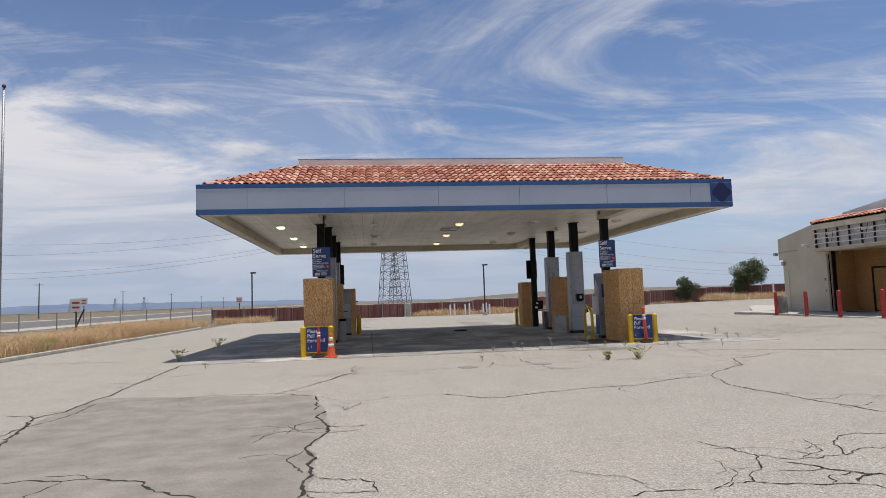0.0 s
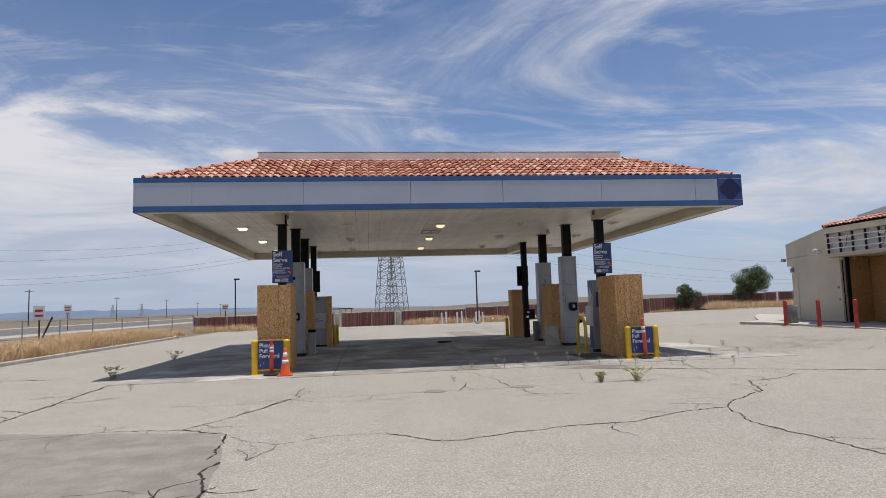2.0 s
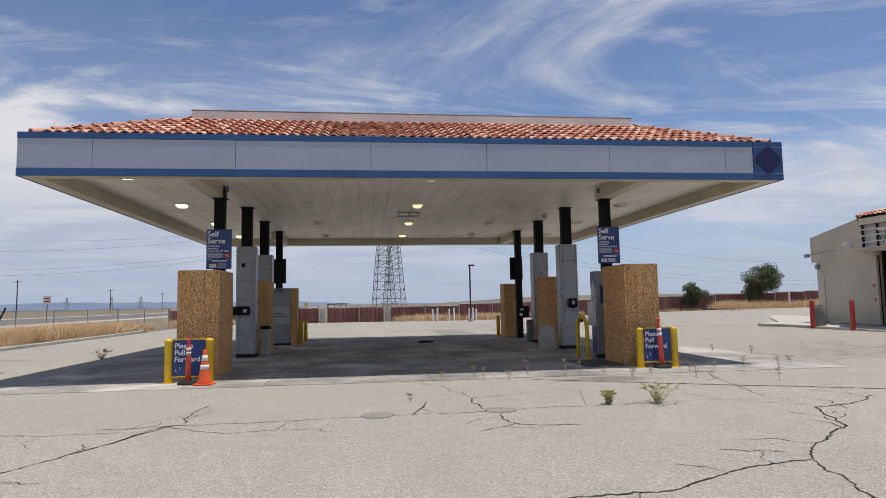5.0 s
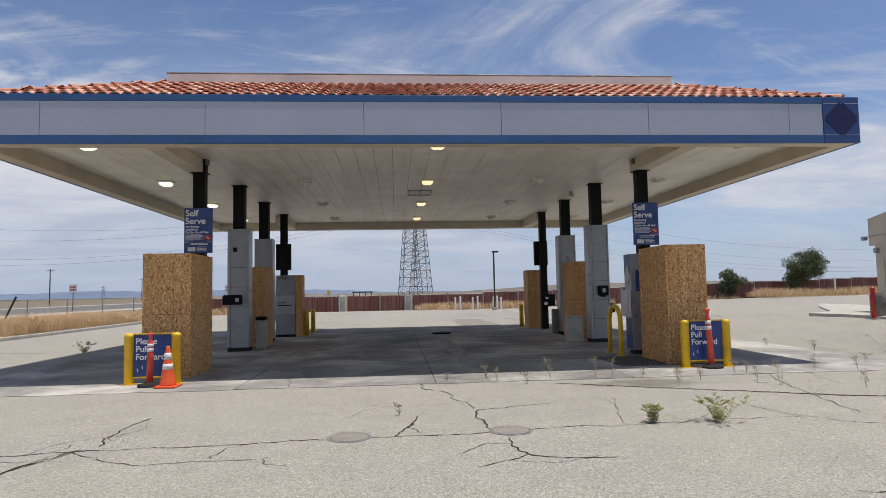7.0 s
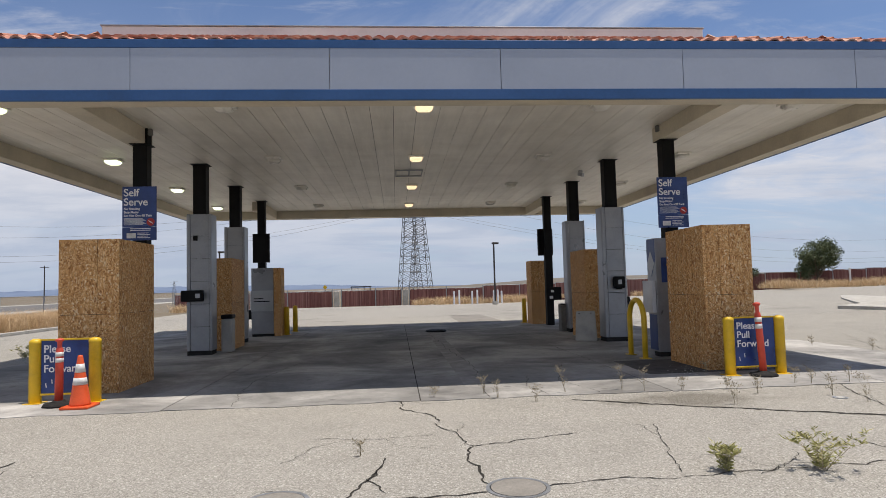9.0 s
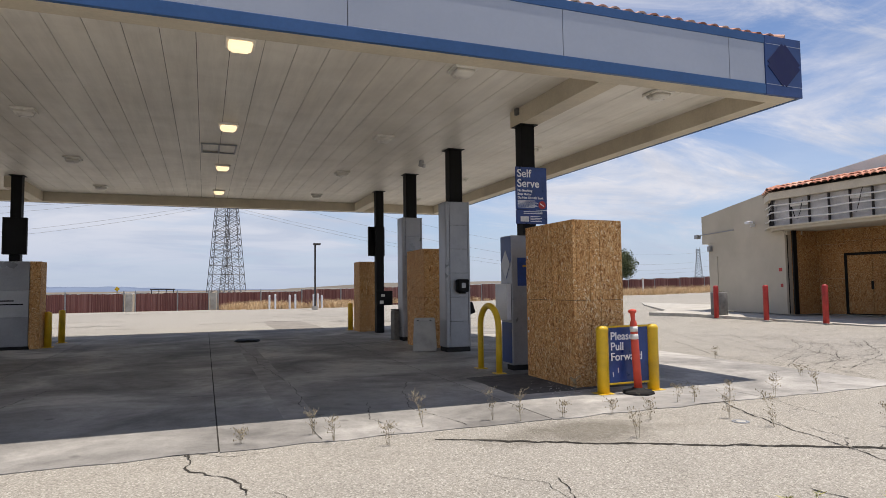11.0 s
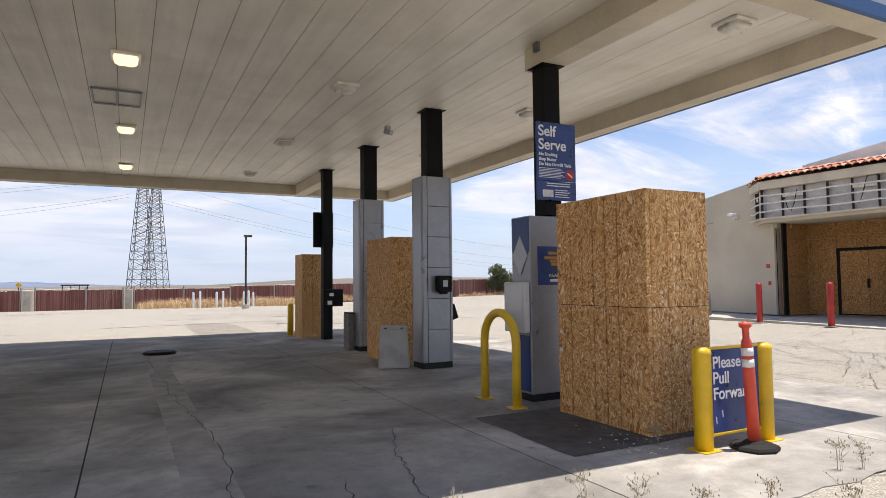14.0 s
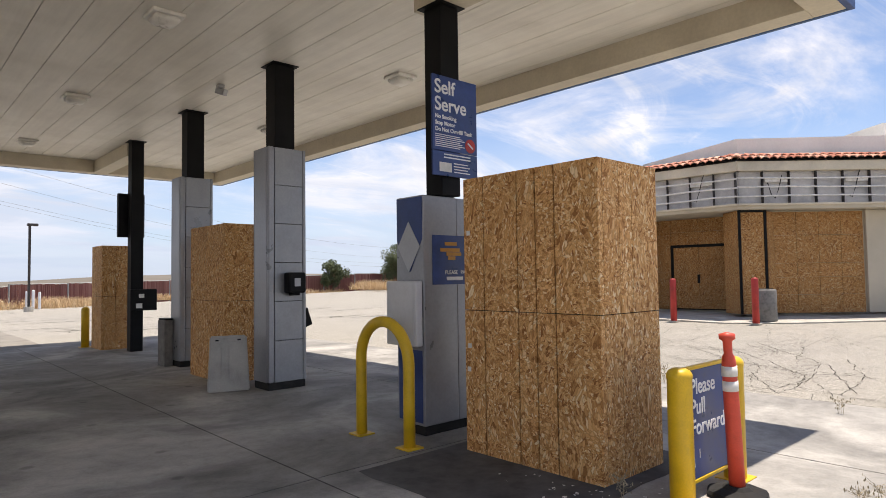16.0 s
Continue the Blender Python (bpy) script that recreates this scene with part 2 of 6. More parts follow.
def strands(name, vec_world=False):
    """Pressed-strand board: chips turned every way, overlapping, with thin dark rims."""
    m = Mat(name, 0.75)
    if vec_world:
        m.world()
    wob = m.n.new("ShaderNodeTexNoise")
    wob.inputs["Scale"].default_value, wob.inputs["Detail"].default_value = 22.0, 2.0
    m.l.new(m.vec, wob.inputs["Vector"])
    bent = m.n.new("ShaderNodeVectorMath")
    bent.operation = "MULTIPLY_ADD"
    m.l.new(wob.outputs["Color"], bent.inputs[0])
    bent.inputs[1].default_value = (0.03, 0.03, 0.03)
    m.l.new(m.vec, bent.inputs[2])

    def layer(coarse, offset, thin, long_):
        v = m.mapped((1, 1, 1), (0, 0, 0), (offset, offset * 1.7, offset * 0.6), bent.outputs[0])
        sp = m.n.new("ShaderNodeSeparateColor")
        m.l.new(m.cells(coarse, v), sp.inputs[0])
        rot = m.n.new("ShaderNodeVectorRotate")
        rot.rotation_type = "AXIS_ANGLE"
        rot.inputs["Axis"].default_value = (0.7, 0.7, 0.12)
        m.l.new(v, rot.inputs["Vector"])
        m.l.new(m.math("MULTIPLY", sp.outputs[0], 6.283), rot.inputs["Angle"])
        st = m.mapped((thin, thin, long_), (0, 0, 0), (0, 0, 0), rot.outputs[0])
        return m.cells(1.0, st), m.cells(1.0, st, "DISTANCE_TO_EDGE", "Distance"), sp.outputs[1]

    c1, e1, p1_ = layer(5.0, 0.0, 46.0, 9.0)
    c2, e2, p2_ = layer(7.5, 5.3, 60.0, 13.0)
    c3, e3, p3_ = layer(9.5, 9.1, 85.0, 20.0)
    over, over3 = m.ramp(p2_, (0.50, 0.0), (0.52, 1.0)), m.ramp(p3_, (0.64, 0.0), (0.66, 1.0))
    col = m.mix(over3, m.mix(over, c1, c2), c3)
    edge = m.mix(over3, m.mix(over, e1, e2), e3)
    g = m.n.new("ShaderNodeSeparateColor")
    m.l.new(col, g.inputs[0])
    c = m.ramp(g.outputs[0], (0.0, (0.33, 0.14, 0.045)), (0.22, (0.61, 0.31, 0.11)), (0.6, (0.79, 0.445, 0.18)), (0.86, (0.89, 0.575, 0.275)), (1.0, (0.94, 0.75, 0.47)))
    c = m.mix(0.45, c, m.ramp(edge, (0.0, (0.30, 0.19, 0.12)), (0.16, 1.0)), "MULTIPLY")
    c = m.mix(0.25, c, m.ramp(m.noise(170, 3, 0.6, vec=m.mapped((1, 1, 0.25))), (0.3, 0.6), (0.65, 1.0)), "MULTIPLY")
    c = m.mix(0.45, c, m.ramp(m.noise(1.3, 5, 0.6), (0.3, 0.70), (0.6, 1.0)), "MULTIPLY")
    c = m.mix(0.45, c, m.ramp(m.cells(17.0, out="Distance"), (0.0, 0.2), (0.09, 0.3), (0.14, 1.0)), "MULTIPLY")
    c = m.mix(0.5, c, m.ramp(m.chance(), (0.0, 0.84), (1.0, 1.0)), "MULTIPLY")
    # shop boards: eave shade and a browner tone multiplied into the colour
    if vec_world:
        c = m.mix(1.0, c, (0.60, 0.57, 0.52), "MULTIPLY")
    return m.color(c).bump(m.math("ADD", g.outputs[1], edge), 0.3, 0.004).m


OSB = strands("strand_board")
# darkened copy of the board, with the entrance shade in its colour
OSB_FAR = strands("shaded_brown_strand_board", True)

# fascia and soffit
BLUE = painted("blue_fascia_paint", (0.024, 0.092, 0.245), 0.45, 0.2, 0.8)
NAVY = painted("navy_sign_paint", (0.014, 0.045, 0.18), 0.35, 0.3, 2.0)
LOGOBLUE = painted("logo_panel_blue", (0.020, 0.060, 0.20), 0.4, 0.2, 1.0)
SIGNBLUE = painted("blue_sign_paint", (0.018, 0.050, 0.20), 0.35, 0.35, 4.0)
DARKLOGO = painted("dark_blue_logo", (0.004, 0.009, 0.075), 0.65, 0.2, 2.0)
PANEL = painted("pale_fascia_paint", (0.36, 0.40, 0.475), 0.45, 0.06, 0.7)
m = Mat("soffit_paint", 0.42).world()
c = m.ramp(m.noise(0.9, 6, 0.6, 0.3), (0.3, (0.71, 0.67, 0.59)), (0.65, (0.84, 0.805, 0.725)))
c = m.mix(0.45, c, m.ramp(m.noise(0.8, 6, 0.7, vec=m.mapped((5.0, 0.35, 1))), (0.35, 0.68), (0.6, 1.0)), "MULTIPLY")
SOFFIT = m.color(c).rough(m.ramp(m.noise(2, 4), (0.3, 0.32), (0.7, 0.55))).m
CREAM = painted("cream_trim_paint", (0.58, 0.52, 0.405), 0.6, 0.18, 1.2)
PARAPET = painted("beige_parapet", (0.78, 0.765, 0.725), 0.8, 0.10, 0.8)
m = Mat("black_post_paint", 0.6).world()
m.b.inputs["Specular IOR Level"].default_value = 0.18
BLACK = m.color(m.ramp(m.noise(4, 5, 0.6), (0.3, (0.0025, 0.0025, 0.003)), (0.7, (0.0075, 0.0075, 0.008)))).bump(m.noise(60, 3), 0.05, 0.003).m
GREY = painted("grey_cladding", (0.30, 0.31, 0.33), 0.35, 0.18, 1.6, 0.35)
GREYLIT = painted("pale_grey_cladding", (0.42, 0.43, 0.45), 0.4, 0.15, 1.6, 0.2)
DOORWHITE = painted("pale_display_door", (0.60, 0.61, 0.63), 0.35, 0.12, 2.0)
SIGNBACK = painted("stripped_sign_backing", (0.55, 0.54, 0.53), 0.6, 0.3, 1.6)
PLASTIC = painted("grey_plastic", (0.40, 0.39, 0.365), 0.55, 0.25, 3.0)
YELLOW = painted("yellow_post_paint", (0.72, 0.46, 0.018), 0.4, 0.22, 4.0)
RED = painted("red_post_paint", (0.42, 0.030, 0.025), 0.5, 0.3, 4.0)
ORANGE = painted("orange_plastic", (0.72, 0.095, 0.020), 0.45, 0.22, 5.0)
CORAL = painted("faded_orange_plastic", (0.66, 0.075, 0.040), 0.5, 0.25, 5.0)
RUBBER = painted("black_rubber", (0.025, 0.024, 0.023), 0.75, 0.4, 6.0)
WHITE = painted("white_lettering", (0.75, 0.76, 0.78), 0.5, 0.12, 6.0)
REFLECT = painted("white_reflective_band", (0.72, 0.71, 0.68), 0.4, 0.2, 8.0)
GOLD = painted("gold_lettering", (0.55, 0.27, 0.03), 0.5, 0.2, 8.0)
GALV = painted("galvanised_steel", (0.33, 0.34, 0.35), 0.45, 0.2, 5.0, 0.6)
STEEL = painted("weathered_lattice_steel", (0.16, 0.165, 0.17), 0.6, 0.2, 0.5, 0.4)
BROWNPOST = painted("dark_bronze_pole", (0.035, 0.030, 0.028), 0.5, 0.2, 3.0)
m = Mat("stucco", 0.92).world()
c = m.ramp(m.noise(0.6, 6, 0.6), (0.3, (0.43, 0.39, 0.312)), (0.7, (0.53, 0.482, 0.392)))
STUCCO = m.color(c).bump(m.noise(45, 4, 0.7), 0.35, 0.01).m
BINGREY = painted("exposed_pebble_grey", (0.20, 0.195, 0.185), 0.9, 0.3, 9.0)
m = Mat("red_fence_slat", 0.7).world()
c = m.ramp(m.island(), (0.0, (0.17, 0.062, 0.052)), (0.6, (0.25, 0.098, 0.082)), (1.0, (0.34, 0.17, 0.145)))
SLAT = m.color(m.mix(0.5, c, m.ramp(m.noise(0.5, 6, 0.6), (0.3, 0.6), (0.65, 1.0)), "MULTIPLY")).m
m = Mat("clay_tile", 0.8)
tint = m.ramp(m.chance(), (0.0, (0.36, 0.135, 0.09)), (0.4, (0.49, 0.22, 0.15)), (0.75, (0.59, 0.315, 0.225)), (1.0, (0.68, 0.44, 0.33)))
m.world()
c = m.mix(0.55, tint, m.ramp(m.noise(7, 5, 0.65), (0.3, 0.6), (0.6, 1.0)), "MULTIPLY")
TILE = m.color(c).bump(m.noise(60, 3), 0.2, 0.004).m
m = Mat("clay_tile_joined", 0.8).world()
tint = m.ramp(m.island(), (0.0, (0.36, 0.135, 0.09)), (0.4, (0.49, 0.22, 0.15)), (0.75, (0.59, 0.315, 0.225)), (1.0, (0.68, 0.44, 0.33)))
c = m.mix(0.55, tint, m.ramp(m.noise(7, 5, 0.65), (0.3, 0.6), (0.6, 1.0)), "MULTIPLY")
TILE_FAR = m.color(c).m


def glow(name, c, power):
    m = Mat(name, 0.3)
    m.color((0.8, 0.8, 0.78))
    m.b.inputs["Emission Color"].default_value, m.b.inputs["Emission Strength"].default_value = (*c, 1), power
    return m.m


WARMGLOW, GREENGLOW = glow("warm_lit_lens", (1.0, 0.74, 0.42), 1.1), glow("greenish_lit_lens", (0.86, 1.0, 0.58), 2.0)
LENS = painted("unlit_frosted_lens", (0.80, 0.78, 0.72), 0.3, 0.10, 6.0)
m = Mat("dry_grass", 0.9).world()
GRASS = m.color(m.ramp(m.island(), (0.0, (0.42, 0.27, 0.135)), (0.5, (0.62, 0.44, 0.25)), (1.0, (0.78, 0.62, 0.42)))).m
m = Mat("weed_leaf", 0.8).world()
WEED = m.color(m.ramp(m.island(), (0.0, (0.20, 0.21, 0.07)), (0.5, (0.36, 0.35, 0.13)), (1.0, (0.52, 0.47, 0.24)))).m
m = Mat("dry_stalk", 0.85).world()
STALK = m.color(m.ramp(m.island(), (0.0, (0.24, 0.20, 0.13)), (1.0, (0.44, 0.38, 0.27)))).m
m = Mat("tree_leaf", 0.75).world()
LEAF = m.color(m.ramp(m.island(), (0.0, (0.05, 0.07, 0.034)), (0.5, (0.10, 0.125, 0.064)), (1.0, (0.18, 0.20, 0.11)))).m
m = Mat("bark", 0.9).world()
BARK = m.color(m.ramp(m.noise(9, 5), (0.3, (0.09, 0.065, 0.045)), (0.7, (0.19, 0.15, 0.11)))).m
m = Mat("far_hill", 1.0).world()
HILL = m.color(m.ramp(m.noise(0.012, 7, 0.6), (0.3, (0.13, 0.118, 0.098)), (0.7, (0.20, 0.178, 0.145)))).m
# the blue of the distant haze is put straight into the mountain colour
m = Mat("haze_tinted_mountain", 1.0).world()
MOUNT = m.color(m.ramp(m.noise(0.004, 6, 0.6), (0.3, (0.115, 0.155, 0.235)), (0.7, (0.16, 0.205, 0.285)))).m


# ---- mesh helpers ----
def mesh_of(name, bm, *materials):
    me = bpy.data.meshes.new(name)
    bm.normal_update()
    bm.to_mesh(me)
    bm.free()
    for mt in materials:
        me.materials.append(mt)
    return me


def part(name, bm, material, parent=None, label="", smooth=False):
    """One mesh object under a thing, or at top level."""
    me = mesh_of(name, bm, material)
    if smooth:
        for p in me.polygons:
            p.use_smooth = True
    ob = new(name, me)
    if parent:
        ob.parent = parent
    if label:
        ob["label"] = label
    return ob


def thing(name, at, label, category, group="", turn=0.0):
    ob = new(name)
    ob.matrix_basis = pose(*at, 0, 0, turn)
    return tagged(ob, label, category, group)


def box(bm, x0, x1, y0, y1, z0, z1, bevel=0.0, m=None):
    """A block between the given bounds, its edges softened."""
    r = bmesh.ops.create_cube(bm, size=1.0, matrix=(m or Matrix()) @ Matrix.LocRotScale(((x0 + x1) / 2, (y0 + y1) / 2, (z0 + z1) / 2), None, (x1 - x0, y1 - y0, z1 - z0)))
    if bevel:
        es = list({e for v in r["verts"] for e in v.link_edges})
        bmesh.ops.bevel(bm, geom=es, offset=bevel, segments=2, affect="EDGES", profile=0.5)
    return bm


def slab(x0, x1, y0, y1, z0, z1, bevel=0.0, m=None):
    return box(bmesh.new(), x0, x1, y0, y1, z0, z1, bevel, m)


def lathe(bm, profile, seg=20, m=None):
    """A turned body from (radius, height) pairs."""
    rings = []
    for r, z in profile:
        rings.append([bm.verts.new((m or Matrix()) @ Vector((r * math.cos(2 * math.pi * i / seg), r * math.sin(2 * math.pi * i / seg), z))) for i in range(seg)])
    for a, b in zip(rings, rings[1:]):
        for i in range(seg):
            bm.faces.new((a[i], a[(i + 1) % seg], b[(i + 1) % seg], b[i]))
    bm.faces.new(rings[0][::-1])
    bm.faces.new(rings[-1])
    return bm


def tube(bm, pts, r, seg=8, r_end=None, across=None):
    """A round bar along points, tapering to r_end."""
    pts = [Vector(p) for p in pts]
    rings = []
    for i, p in enumerate(pts):
        d = (pts[min(i + 1, len(pts) - 1)] - pts[max(i - 1, 0)]).normalized()
        side = d.cross(across or (Vector((0, 0, 1)) if abs(d.z) < 0.9 else Vector((1, 0, 0)))).normalized()
        other = d.cross(side)
        rr = r + ((r_end if r_end is not None else r) - r) * i / max(len(pts) - 1, 1)
        rings.append([bm.verts.new(p + rr * (math.cos(2 * math.pi * k / seg) * side + math.sin(2 * math.pi * k / seg) * other)) for k in range(seg)])
    for a, b in zip(rings, rings[1:]):
        for k in range(seg):
            bm.faces.new((a[k], a[(k + 1) % seg], b[(k + 1) % seg], b[k]))
    bm.faces.new(rings[0][::-1])
    bm.faces.new(rings[-1])
    return bm


def words(name, text, size, material, parent, m, bold=0.0, align="LEFT"):
    """Raised lettering as a mesh, lying on the plane of m."""
    cu = bpy.data.curves.new(name, "FONT")
    cu.body, cu.size, cu.extrude, cu.offset, cu.align_x = text, size, 0.0015, bold, align
    tmp = bpy.data.objects.new(name, cu)
    scene.collection.objects.link(tmp)
    me = bpy.data.meshes.new_from_object(tmp.evaluated_get(bpy.context.evaluated_depsgraph_get()))
    bpy.data.objects.remove(tmp)
    bpy.data.curves.remove(cu)
    me.materials.clear()
    me.materials.append(material)
    ob = new(name, me)
    ob.parent = parent
    ob.matrix_basis = m
    return ob


def rise(x, y=30.0):
    """Height of the lot: level round the pumps, rising to the shop."""
    return 0.0205 * max(0.0, x - 12.3)


# ---- ground ----
bm = bmesh.new()
bmesh.ops.create_grid(bm, x_segments=24, y_segments=24, size=4000)
for v in bm.verts:
    v.co.z = -0.10
tagged(part("ground", bm, DIRT), "flat dry tan desert ground reaching the horizon", "ground", kind="structure")

bm = bmesh.new()
xs = [-11.7, -6, 0, 6, 12.3, 20, 30, 45, 70]
ys = [-25, -10, 0, 10, 20, 30, 40, 50, 59.5]
grid = [[bm.verts.new((x, y, rise(x))) for y in ys] for x in xs]
for i in range(len(xs) - 1):
    for j in range(len(ys) - 1):
        bm.faces.new((grid[i][j], grid[i + 1][j], grid[i + 1][j + 1], grid[i][j + 1]))
lot = tagged(part("pavement", bm, ASPHALT), "cracked pale weathered asphalt lot with exposed gravel", "pavement", kind="structure")

# ---- canopy ----
X0, X1, Y0, Y1 = -5.03, 11.50, 18.73, 34.50
ZB, ZC, ZT = 4.212, 4.515, 5.105
canopy = thing("canopy", (0, 0, 0), "flat blue and pale grey fuel canopy with red tile roof", "canopy")
part("deck", slab(X0 + 0.05, X1 - 0.05, Y0 + 0.05, Y1 - 0.05, ZC + 0.03, ZT - 0.02), PARAPET, canopy)
# soffit boards run front to back
w = 0.405
n = int((X1 - X0 - 0.6) / w)
soffit = part("soffit", slab(X0 + 0.28, X1 - 0.28, Y0 + 0.28, Y1 - 0.28, ZC + 0.016, ZC + 0.029), BROWNPOST, canopy, "dark backing behind the white soffit boards")
whole = mesh_of("soffit_board", slab(-w / 2 + 0.004, w / 2 - 0.004, Y0 + 0.28, Y1 - 0.28, 0, 0.0145), SOFFIT)
for i in range(n + 1):
    ob = new("soffit_board", whole)
    ob.parent = soffit
    ob.matrix_basis = pose(X0 + 0.28 + (i + 0.5) * w, 0, ZC + random.uniform(0, 0.002))
for nm, b in (("front", (X0 + 0.03, X1 - 0.03, Y0 + 0.03, Y0 + 0.33)), ("back", (X0 + 0.03, X1 - 0.03, Y1 - 0.33, Y1 - 0.03)), ("west", (X0 + 0.03, X0 + 0.33, Y0 + 0.332, Y1 - 0.332)), ("east", (X1 - 0.33, X1 - 0.03, Y0 + 0.332, Y1 - 0.332))):
    part("edge_beam", slab(*b, ZB + 0.004, ZC + 0.05, 0.008), CREAM, canopy, "cream painted edge beam")
for x in (8.30, -1.78):
    for a, b in ((Y0 + 0.332, 21.75), (31.46, Y1 - 0.332)):
        part("cross_beam", slab(x - 0.17, x + 0.17, a, b, ZB + 0.006, ZC - 0.002, 0.008), CREAM, canopy, "cream painted cross beam")


def fascia_run(axis, a, b, at, sign, joints):
    """Blue bands and pale panels along one side; each panel is a part."""
    def slab_on(u0, u1, d0, d1, z0, z1, bevel):
        lo, hi = sorted((at + sign * d0, at + sign * d1))
        return slab(u0, u1, lo, hi, z0, z1, bevel) if axis == "x" else slab(lo, hi, u0, u1, z0, z1, bevel)
    part("fascia_band", slab_on(a, b, 0.03, -0.03, ZT - 0.125, ZT, 0.006), BLUE, canopy, "faded blue upper band")
    part("fascia_band", slab_on(a, b, 0.03, -0.03, ZB, ZB + 0.155, 0.006), BLUE, canopy, "faded blue lower band")
    edges = [a, *joints, b]
    for u0, u1 in zip(edges, edges[1:]):
        part("fascia_panel", slab_on(u0 + 0.004, u1 - 0.004, 0.022, -0.03, ZB + 0.156, ZT - 0.126, 0.004), PANEL, canopy)


fascia_run("x", X0, 10.80, Y0, -1, [-3.60, -0.78, 2.03, 4.55, 7.35, 10.12])
fascia_run("x", X0, X1, Y1, 1, [-2.3, 0.5, 3.3, 6.1, 8.9])
fascia_run("y", Y0 + 0.031, Y1 - 0.031, X0, -1, [21.5, 24.3, 27.1, 29.9])
fascia_run("y", Y0 + 0.031, Y1 - 0.031, X1, 1, [21.5, 24.3, 27.1, 29.9])
corner = part("logo_panel", slab(10.802, X1 + 0.03, Y0 - 0.034, Y0 + 0.03, ZB, ZT, 0.006), LOGOBLUE, canopy, "blue square corner panel with a darker diamond mark")
LX_, LZ_ = (10.802 + X1 + 0.03) / 2, (ZB + ZT) / 2 + 0.02
bm = slab(-0.255, 0.255, -0.004, 0.004, -0.255, 0.255, 0.0)
bmesh.ops.bevel(bm, geom=[e for e in bm.edges if abs(e.verts[0].co.y - e.verts[1].co.y) > 0.005], offset=0.05, segments=4, affect="EDGES")
bmesh.ops.transform(bm, matrix=pose(LX_, Y0 - 0.039, LZ_, 0, 45, 0), verts=bm.verts[:])
part("diamond_mark", bm, DARKLOGO, corner, "dark navy diamond with rounded corners")
for z in (ZB + 0.155, ZT - 0.125):
    part("seam_strip", slab(10.81, X1 + 0.025, Y0 - 0.037, Y0 - 0.0345, z - 0.004, z + 0.004), PANEL, corner)

# upper parapet behind the tiles
PX0, PX1, PY0, PY1 = -2.39, 9.11, 21.40, 31.70
par = part("parapet", slab(PX0, PX1, PY0, PY1, ZT - 0.02, 6.43, 0.01), PARAPET, canopy, "beige stucco parapet above the tiles")
part("coping", slab(PX0 - 0.02, PX1 + 0.02, PY0 - 0.02, PY1 + 0.02, 6.431, 6.455, 0.005), GALV, canopy)
bm = bmesh.new()
lo = [(X0 + 0.06, Y0 + 0.06), (X1 - 0.06, Y0 + 0.06), (X1 - 0.06, Y1 - 0.06), (X0 + 0.06, Y1 - 0.06)]
hi = [(PX0, PY0), (PX1, PY0), (PX1, PY1), (PX0, PY1)]
a = [bm.verts.new((*p, ZT - 0.07)) for p in lo]
b = [bm.verts.new((*p, 6.10)) for p in hi]
for i in range(4):
    bm.faces.new((a[i], a[(i + 1) % 4], b[(i + 1) % 4], b[i]))
part("roof_deck", bm, JOINT, canopy)


def tile_mesh(width, length, sag=0.058):
    """One barrel pan tile: a wave across, thick enough to show its lip."""
    bm = bmesh.new()
    n = 6
    top, low = [], []
    for j, y in enumerate((0.0, length)):
        for i in range(n + 1):
            u = i / n
            z = sag * math.sin(math.pi * u) ** 0.8 + (0.046 if j == 0 else 0.0)
            top.append(bm.verts.new(((u - 0.5) * width, y, z)))
    for i in range(n):
        bm.faces.new((top[i], top[i + 1], top[n + 2 + i], top[n + 1 + i]))
    for i in range(n + 1):
        v = top[i].co
        low.append(bm.verts.new((v.x, v.y, v.z - 0.026)))
    for i in range(n):
        bm.faces.new((low[i], low[i + 1], top[i + 1], top[i]))
    return bm


